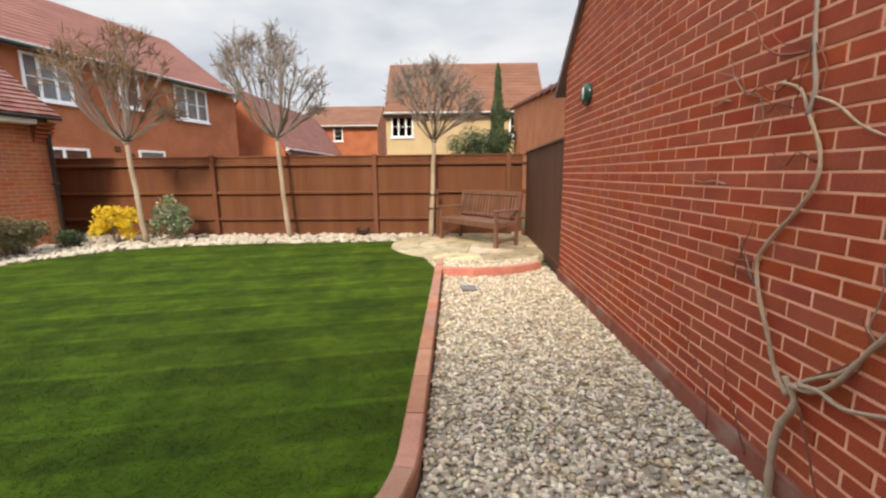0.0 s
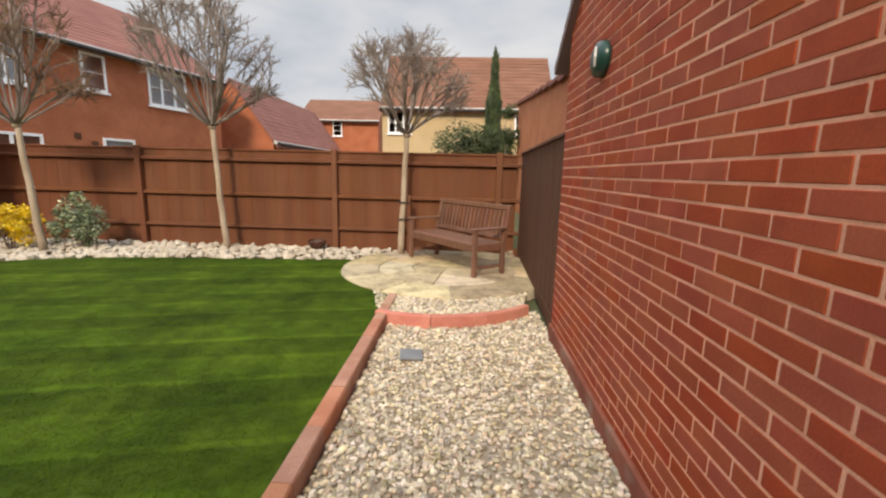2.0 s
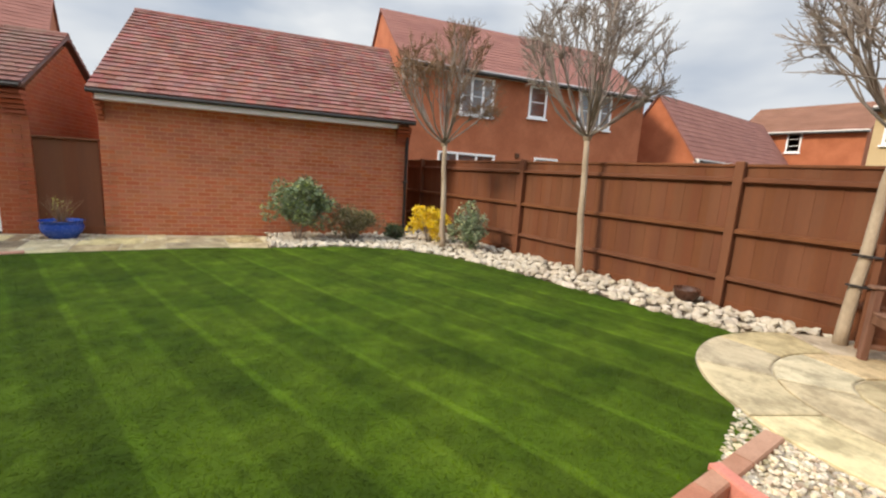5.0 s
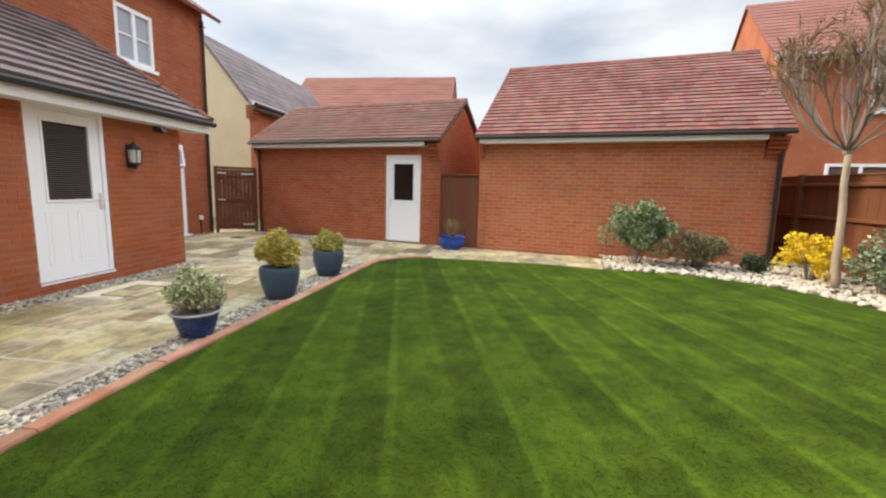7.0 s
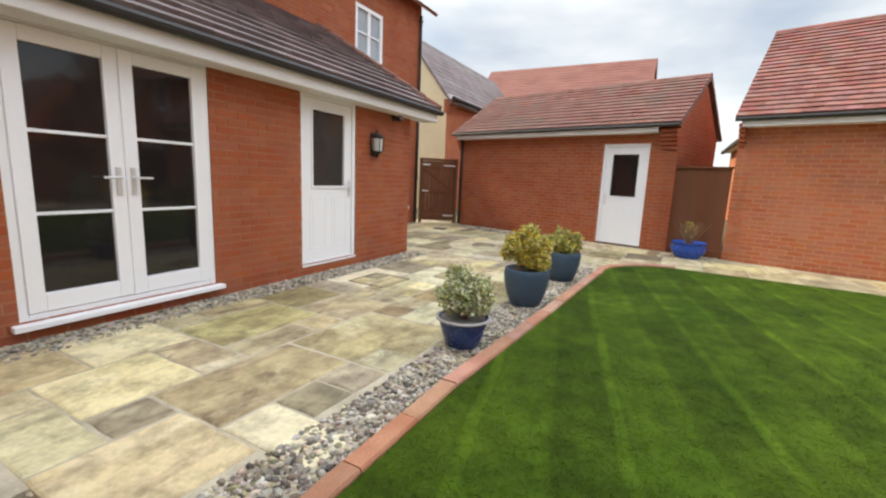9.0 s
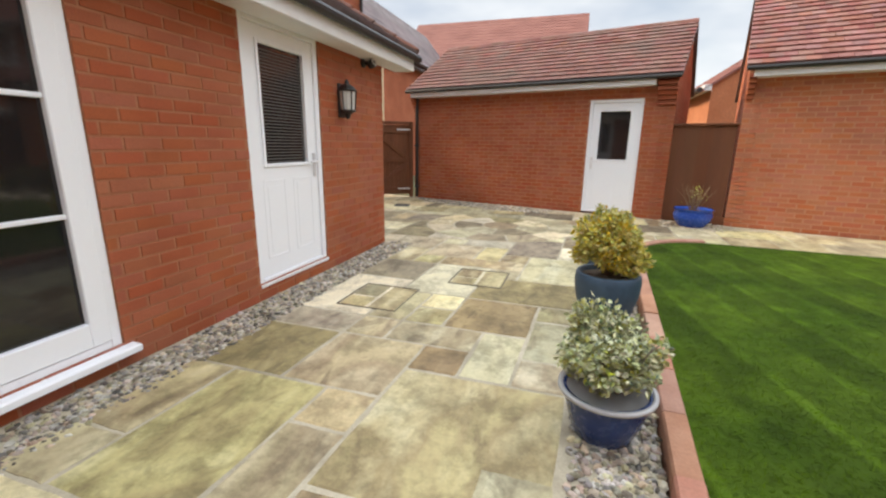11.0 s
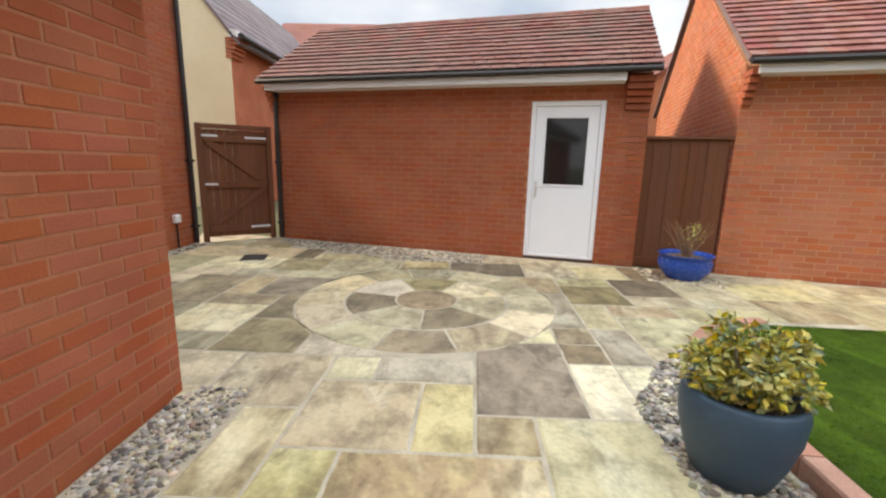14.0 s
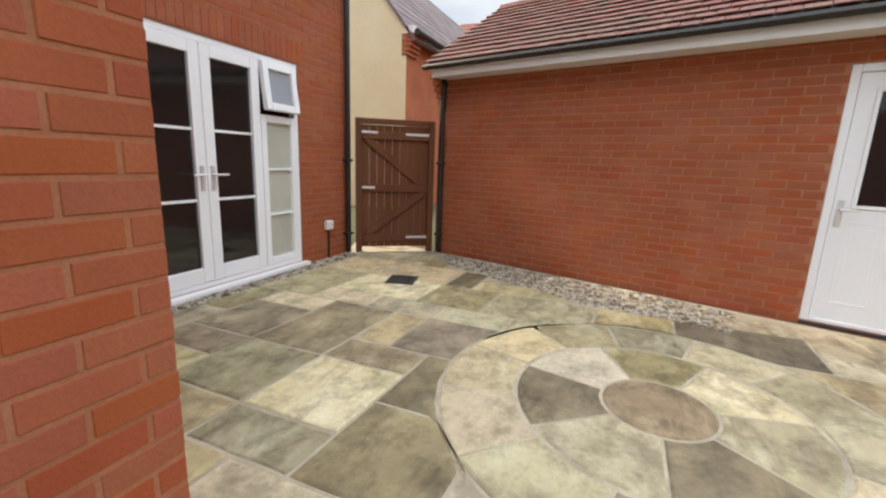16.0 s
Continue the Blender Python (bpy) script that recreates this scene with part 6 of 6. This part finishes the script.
def potted(label, x, y, profile, pot_mat, soil_r, soil_z, clumps, layers, seed, rim=None, z=0.0, stem=True):
    """A planter with soil and a leafy plant. layers: (leaf count, size, material)."""
    rng = random.Random(seed)
    t = thing("plant_pot", label, "plant pot", pose(x, y, z), group="pots round the lawn")
    bm = bmesh.new()
    top = profile[-1]
    inner = [(top[0] - 0.025, top[1]), (top[0] - 0.03, soil_z - 0.02)]
    lathe(bm, profile + inner, 36)
    part("pot", bm, pot_mat, t, smooth=True)
    if rim:
        bm = bmesh.new()
        lathe(bm, [(top[0] - 0.01, top[1] - 0.012), (top[0] + 0.012, top[1] - 0.008), (top[0] + 0.012, top[1] + 0.006), (top[0] - 0.008, top[1] + 0.008), (top[0] - 0.012, top[1] - 0.004)], 36)
        part("rim", bm, rim, t, "pale grey rim", smooth=True)
    bm = bmesh.new()
    lathe(bm, [(soil_r, soil_z - 0.03), (soil_r, soil_z), (soil_r * 0.5, soil_z + 0.015), (0.01, soil_z + 0.02)], 24)
    part("soil", bm, SOIL, t)
    plant = new("plant")
    plant.parent = t
    if stem:
        stems(plant, rng, 14, max(c[2] for c in clumps) - soil_z, max(c[0] for c in clumps), 0.008, TWIG, soil_z)
    for count, size, mat in layers:
        foliage(plant, "leaves", rng, clumps, count, size, mat)
    return t


def clumps_of(seed, n, cx, cz, rx, rz, r):
    g = random.Random(seed)
    out = []
    for _ in range(n):
        d = Vector((g.gauss(0, 1), g.gauss(0, 1), g.gauss(0, 1))).normalized() * g.uniform(0.35, 1)
        out.append((d.x * rx, d.y * rx, cz + d.z * rz, r * g.uniform(0.7, 1.25)))
    return out


BARREL = [(0.13, 0.0), (0.15, 0.012), (0.19, 0.12), (0.22, 0.24), (0.228, 0.33), (0.22, 0.375), (0.214, 0.385)]
potted("slate blue round pot with a golden-leaved shrub", -3.45, 1.95, BARREL, POT_SLATE, 0.19, 0.35, clumps_of(1, 52, 0, 0.57, 0.26, 0.19, 0.068), [(4600, 0.038, LEAF_GOLD), (2400, 0.036, LEAF_LIME)], 51)
potted("slate blue round pot with a yellow-green leafy shrub", -4.8, 2.0, BARREL, POT_SLATE, 0.19, 0.35, clumps_of(2, 36, 0, 0.51, 0.21, 0.14, 0.068), [(1200, 0.042, LEAF_GOLD), (1400, 0.042, LEAF_LIME), (600, 0.04, LEAF_GREEN)], 52)
TUB = [(0.11, 0.0), (0.125, 0.015), (0.155, 0.1), (0.18, 0.19), (0.19, 0.225), (0.195, 0.23)]
potted("blue glazed pot with a cream variegated shrub", -2.11, 1.89, TUB, POT_BLUE, 0.16, 0.18, clumps_of(3, 40, 0, 0.42, 0.23, 0.19, 0.075), [(4200, 0.031, LEAF_PALE), (900, 0.032, LEAF_LIME), (500, 0.03, LEAF_GREEN)], 53, RIM_GREY)
BOWL = [(0.17, 0.0), (0.19, 0.02), (0.27, 0.12), (0.29, 0.2), (0.27, 0.26), (0.285, 0.29), (0.3, 0.3)]
t = potted("bright blue glazed bowl with a bare twiggy plant", -8.12, 3.5, BOWL, POT_BRIGHT, 0.25, 0.25, [(0, 0, 0.5, 0.2), (0.2, 0, 0.6, 0.1)], [(60, 0.03, LEAF_LIME)], 54, None, 0.0, False)
stems(t.children[-1], random.Random(8), 40, 0.45, 0.3, 0.0045, TWIG_RUST, 0.25)
bowl = thing("garden_bowl", "small round dark brown glazed bowl among the stones", "bowl", pose(-1.24, 10.02, 0.085))
bm = bmesh.new()
lathe(bm, [(0.07, 0), (0.09, 0.01), (0.14, 0.08), (0.15, 0.15), (0.145, 0.165), (0.125, 0.16), (0.12, 0.1), (0.05, 0.05)], 28)
part("bowl", bm, POT_BROWN, bowl, smooth=True)


def shrub(name, label, x, y, clumps, layers, seed, height, spread, z=0.03, stem_mat=None):
    rng = random.Random(seed)
    t = thing(name, label, "shrub", pose(x, y, z))
    stems(t, rng, 16, height, spread, 0.009, stem_mat or TWIG)
    for count, size, mat in layers:
        foliage(t, "leaves", rng, clumps, count, size, mat)
    return t


shrub("evergreen_shrub", "rounded grey-green leafy shrub before the garage wall", -6.8, 6.95, clumps_of(11, 46, 0, 0.72, 0.6, 0.4, 0.16), [(5000, 0.065, LEAF_GREEN), (2600, 0.06, LEAF_FRESH)], 61, 0.7, 0.5)
shrub("twiggy_shrub", "low olive-brown twiggy shrub before the garage wall", -6.55, 7.95, clumps_of(12, 34, 0, 0.38, 0.48, 0.26, 0.15), [(4200, 0.045, LEAF_OLIVE)], 62, 0.5, 0.4)
shrub("low_shrub", "small dark green shrub by the garage corner", -6.35, 8.75, clumps_of(13, 16, 0, 0.2, 0.24, 0.13, 0.1), [(1300, 0.045, LEAF_DARK)], 63, 0.25, 0.2)
shrub("forsythia", "bright yellow flowering forsythia bush", -5.95, 9.3, clumps_of(14, 26, 0, 0.44, 0.4, 0.3, 0.11), [(3300, 0.05, FLOWER)], 64, 0.6, 0.35)
shrub("climbing_shrub", "loose grey-green shrub by the tree trunk at the fence", -5.0, 9.55, clumps_of(15, 30, 0, 0.48, 0.34, 0.42, 0.13), [(2300, 0.055, LEAF_GREEN), (400, 0.05, LEAF_PALE)], 65, 0.8, 0.3)


# ---- trees ----
def pollard(label, x, y, head, top, seed, twig, lean=(0, 0), spread=0.95, z=0.03):
    """A clear-stemmed tree with a bare globe of upswept branches."""
    rng = random.Random(seed)
    t = thing("tree", label, "tree", pose(x, y, z), group="trees along the fence")
    bm = bmesh.new()
    n = 9
    hx, hy = lean
    line = [(hx * k / n + rng.gauss(0, 0.006), hy * k / n + rng.gauss(0, 0.006), (head - z) * k / n) for k in range(n + 1)]
    tube(bm, line, [0.056 - 0.018 * k / n for k in range(n + 1)], 10)
    lathe(bm, [(0.035, -0.06), (0.062, -0.015), (0.058, 0.035), (0.025, 0.07)], 10, pose(hx, hy, head - z))
    part("trunk", bm, BARK, t, smooth=True)
    fine = bmesh.new()
    p0, half = Vector((hx, hy, head - z)), (top - head) / 2
    middle = p0 + Vector((0, 0, half))

    def on_globe(around, down):
        """A place on the crown's rounded outline: an angle round the stem and one down from the top."""
        return middle + Vector((math.cos(around) * math.sin(down) * spread, math.sin(around) * math.sin(down) * spread, math.cos(down) * half)) * rng.uniform(0.88, 1.03)

    def bough(bm, a, b, way, r0, r1):
        """A bent branch from a to b that leaves a along a given way."""
        reach = (b - a).length
        pts = smooth_line([tuple(a), tuple(a + way * reach * 0.35), tuple(a.lerp(b, 0.7) + way * reach * 0.1), tuple(b)], 3)
        pts = [Vector(q) + Vector((rng.gauss(0, 0.008), rng.gauss(0, 0.008), rng.gauss(0, 0.008))) for q in pts]
        pts[0] = a
        tube(bm, pts, [r0 + (r1 - r0) * k / (len(pts) - 1) for k in range(len(pts))], 6)
        return pts

    for i in range(19):
        around = 2.4 * i + rng.uniform(-0.3, 0.3)
        down = 0.25 + 1.75 * ((i * 7) % 19) / 18
        tip = on_globe(around, down)
        out = Vector((math.cos(around), math.sin(around), 0))
        way = (out * math.sin(min(down, 1.35)) + Vector((0, 0, 0.5 + math.cos(min(down, 1.35))))).normalized()
        limb = bmesh.new()
        main = bough(limb, p0 + out * 0.02, tip, way, 0.017, 0.006)
        ends = [main]
        for j in range(5):
            k = rng.randint(2, len(main) - 3)
            side = on_globe(around + rng.uniform(-0.65, 0.65), min(2.1, max(0.05, down + rng.uniform(-0.5, 0.4))))
            d = (main[k + 1] - main[k - 1]).normalized()
            ends.append(bough(limb, main[k], side, (d + (side - main[k]).normalized()).normalized(), 0.009, 0.005))
        part("limb", limb, TWIG, t)
        for pts in ends:
            for j in range(9):
                k = rng.randint(len(pts) // 2, len(pts) - 1)
                d = (pts[k] - pts[k - 1]).normalized()
                w2 = (d * 0.9 + Vector((rng.gauss(0, 0.5), rng.gauss(0, 0.5), rng.gauss(0.1, 0.4)))).normalized()
                e = pts[k] + w2 * rng.uniform(0.08, 0.26)
                tube(fine, [pts[k], pts[k].lerp(e, 0.5) + Vector((0, 0, -0.008)), e], [0.0055, 0.0045, 0.003], 4, False)
                for q in range(2):
                    s0 = pts[k].lerp(e, rng.uniform(0.3, 0.9))
                    w3 = (w2 + Vector((rng.gauss(0, 0.6), rng.gauss(0, 0.6), rng.gauss(0.1, 0.5)))).normalized()
                    tube(fine, [s0, s0 + w3 * rng.uniform(0.06, 0.14)], [0.004, 0.002], 3, False)
    tagged(part("twig_growth", fine, twig, t), "fine bare twigs", kind="stuff")


pollard("clear-stemmed bare tree with rusty twigs by the fence", -5.3, 9.2, 1.98, 3.95, 71, TWIG_RUST, (-0.14, 0.0), 1.02)
pollard("clear-stemmed bare tree with a round crown by the fence", -2.78, 9.95, 2.08, 4.1, 72, TWIG, (-0.12, 0.0), 1.02)
pollard("clear-stemmed bare tree with a round crown beside the bench", 0.2, 9.98, 2.02, 3.5, 73, TWIG, (0.08, 0.03), 0.9)

# short stake with two black ties beside the trunk by the bench
stake = thing("tree_stake", "short brown wooden stake tied to the tree by the bench", "stake", pose(0.33, 10.0, 0.03))
bm = bmesh.new()
box(bm, (-0.028, -0.028, -0.03), (0.028, 0.028, 1.02), None, 0.006)
part("post", bm, FENCE, stake)
for tie_z in (0.9, 0.62):
    bm = bmesh.new()
    tube(bm, [(0.03, -0.034, tie_z), (-0.05, -0.06, tie_z), (-0.16, -0.09, tie_z + 0.01), (-0.175, -0.02, tie_z), (-0.13, 0.04, tie_z), (-0.02, 0.034, tie_z)], [0.012] * 6, 6)
    part("tie", bm, BLACK, stake, "black rubber tie")

# ---- beyond the fences ----
cy = thing("cypress", "tall narrow dark green cypress beyond the fence", "tree", pose(1.85, 13.0, 0))
bm = bmesh.new()
tube(bm, [(0, 0, -0.05), (0, 0, 3.8)], [0.07, 0.02], 7)
part("trunk", bm, TWIG, cy)
g = random.Random(81)
verts, faces = [], []
for _ in range(15000):
    zz = 4.15 * (1 - math.sqrt(g.random()) * 0.93)
    rr = (0.235 * (1 - max(0.0, zz - 1.6) / 2.6) + 0.02) * g.uniform(0.55, 1.1) * (1 + 0.15 * math.sin(7 * zz))
    aa = g.uniform(0, 6.283)
    q = Vector((math.cos(aa) * rr, math.sin(aa) * rr, zz))
    up = Vector((math.cos(aa) * 0.25 + g.gauss(0, 0.15), math.sin(aa) * 0.25 + g.gauss(0, 0.15), 1)).normalized() * g.uniform(0.07, 0.15)
    sd = up.cross(Vector((g.gauss(0, 1), g.gauss(0, 1), 0.2))).normalized() * 0.016
    k = len(verts)
    verts += [q - sd, q + sd, q + up]
    faces.append((k, k + 1, k + 2))
tagged(new("crown", new_mesh("crown", verts, faces, LEAF_DARK)), kind="stuff").parent = cy
bu = thing("evergreen_bush", "broad dark green bush beyond the fence", "shrub", pose(1.15, 13.0, 0))
g = random.Random(82)
stems(bu, g, 14, 2.2, 0.5, 0.02, TWIG)
foliage(bu, "leaves", g, [(g.gauss(0, 0.28), g.gauss(0, 0.3), g.uniform(0.8, 2.4), 0.24) for _ in range(60)], 14000, 0.05, LEAF_DARK)

# neighbour's garage beyond the side fence, its sloping verge towards the garden

nb = thing("garage", "orange brick neighbouring garage beyond the side fence", "garage")
bm = bmesh.new()
lo = [bm.verts.new((3.4, y, z)) for y, z in ((21.2, -0.1), (7.5, -0.1), (7.5, 3.1), (21.2, 4.25))]
hi = [bm.verts.new((6.8, y, z)) for y, z in ((21.2, -0.1), (7.5, -0.1), (7.5, 3.1), (21.2, 4.25))]
bm.faces.new(lo), bm.faces.new(hi[::-1])
for k in range(4):
    bm.faces.new((lo[k], lo[(k + 1) % 4], hi[(k + 1) % 4], hi[k]))
part("wall", bm, FAR_BRICK_LIT, nb)
bm = bmesh.new()
for k in range(14):
    y0, y1 = 7.3 + k, 8.35 + k
    z0, z1 = 3.1 + 0.084 * (y0 - 7.5) + 0.03, 3.1 + 0.084 * (y1 - 7.5) + 0.01
    box(bm, (3.3, y0, z0), (6.9, y1, z0 + 0.09))
tagged(part("roof", bm, FAR_TILE, nb), kind="stuff")

# house behind the gate: cream gable end, brick flank and dark roof
cream, cm = house("neighbouring house with a cream rendered gable and dark roof", (-14.67, -5.1), (-1, 0), 9.6, 4.0, 4.5, 2.5, FAR_BRICK, [], SLATE)
bm = bmesh.new()
lo = [bm.verts.new(cm @ Vector((-0.004, o, z))) for o, z in ((-4.0, -0.1), (0.0, -0.1), (0.0, 4.5), (-2.0, 6.98), (-4.0, 4.5))]
hi = [bm.verts.new(cm @ Vector((-0.03, o, z))) for o, z in ((-4.0, -0.1), (0.0, -0.1), (0.0, 4.5), (-2.0, 6.98), (-4.0, 4.5))]
bm.faces.new(lo), bm.faces.new(hi[::-1])
for k in range(5):
    bm.faces.new((lo[k], lo[(k + 1) % 5], hi[(k + 1) % 5], hi[k]))
part("rendered_gable", bm, CREAM, cream, "cream rendered gable wall")
for k in range(5):
    bm = bmesh.new()
    box(bm, (-0.06, -0.1, 3.8 + 0.1 * k), (0.5, 0.06 + 0.05 * k, 3.88 + 0.1 * k), cm)
    part("corbel", bm, FAR_BRICK, cream)
house("distant house with a long red tiled roof", (-25.0, -9.0), (0, 1), 10.3, 7.0, 5.6, 3.1, FAR_BRICK, [])


iv = thing("conifer", "small dark conifer at the corner of the neighbouring garage", "tree", pose(3.0, 20.6, 0))
g = random.Random(83)
stems(iv, g, 8, 3.6, 0.2, 0.03, TWIG)
foliage(iv, "leaves", g, [(g.gauss(0, 0.1), g.gauss(0, 0.12), g.uniform(0.6, 4.0), 0.2) for _ in range(40)], 4500, 0.09, LEAF_DARK)
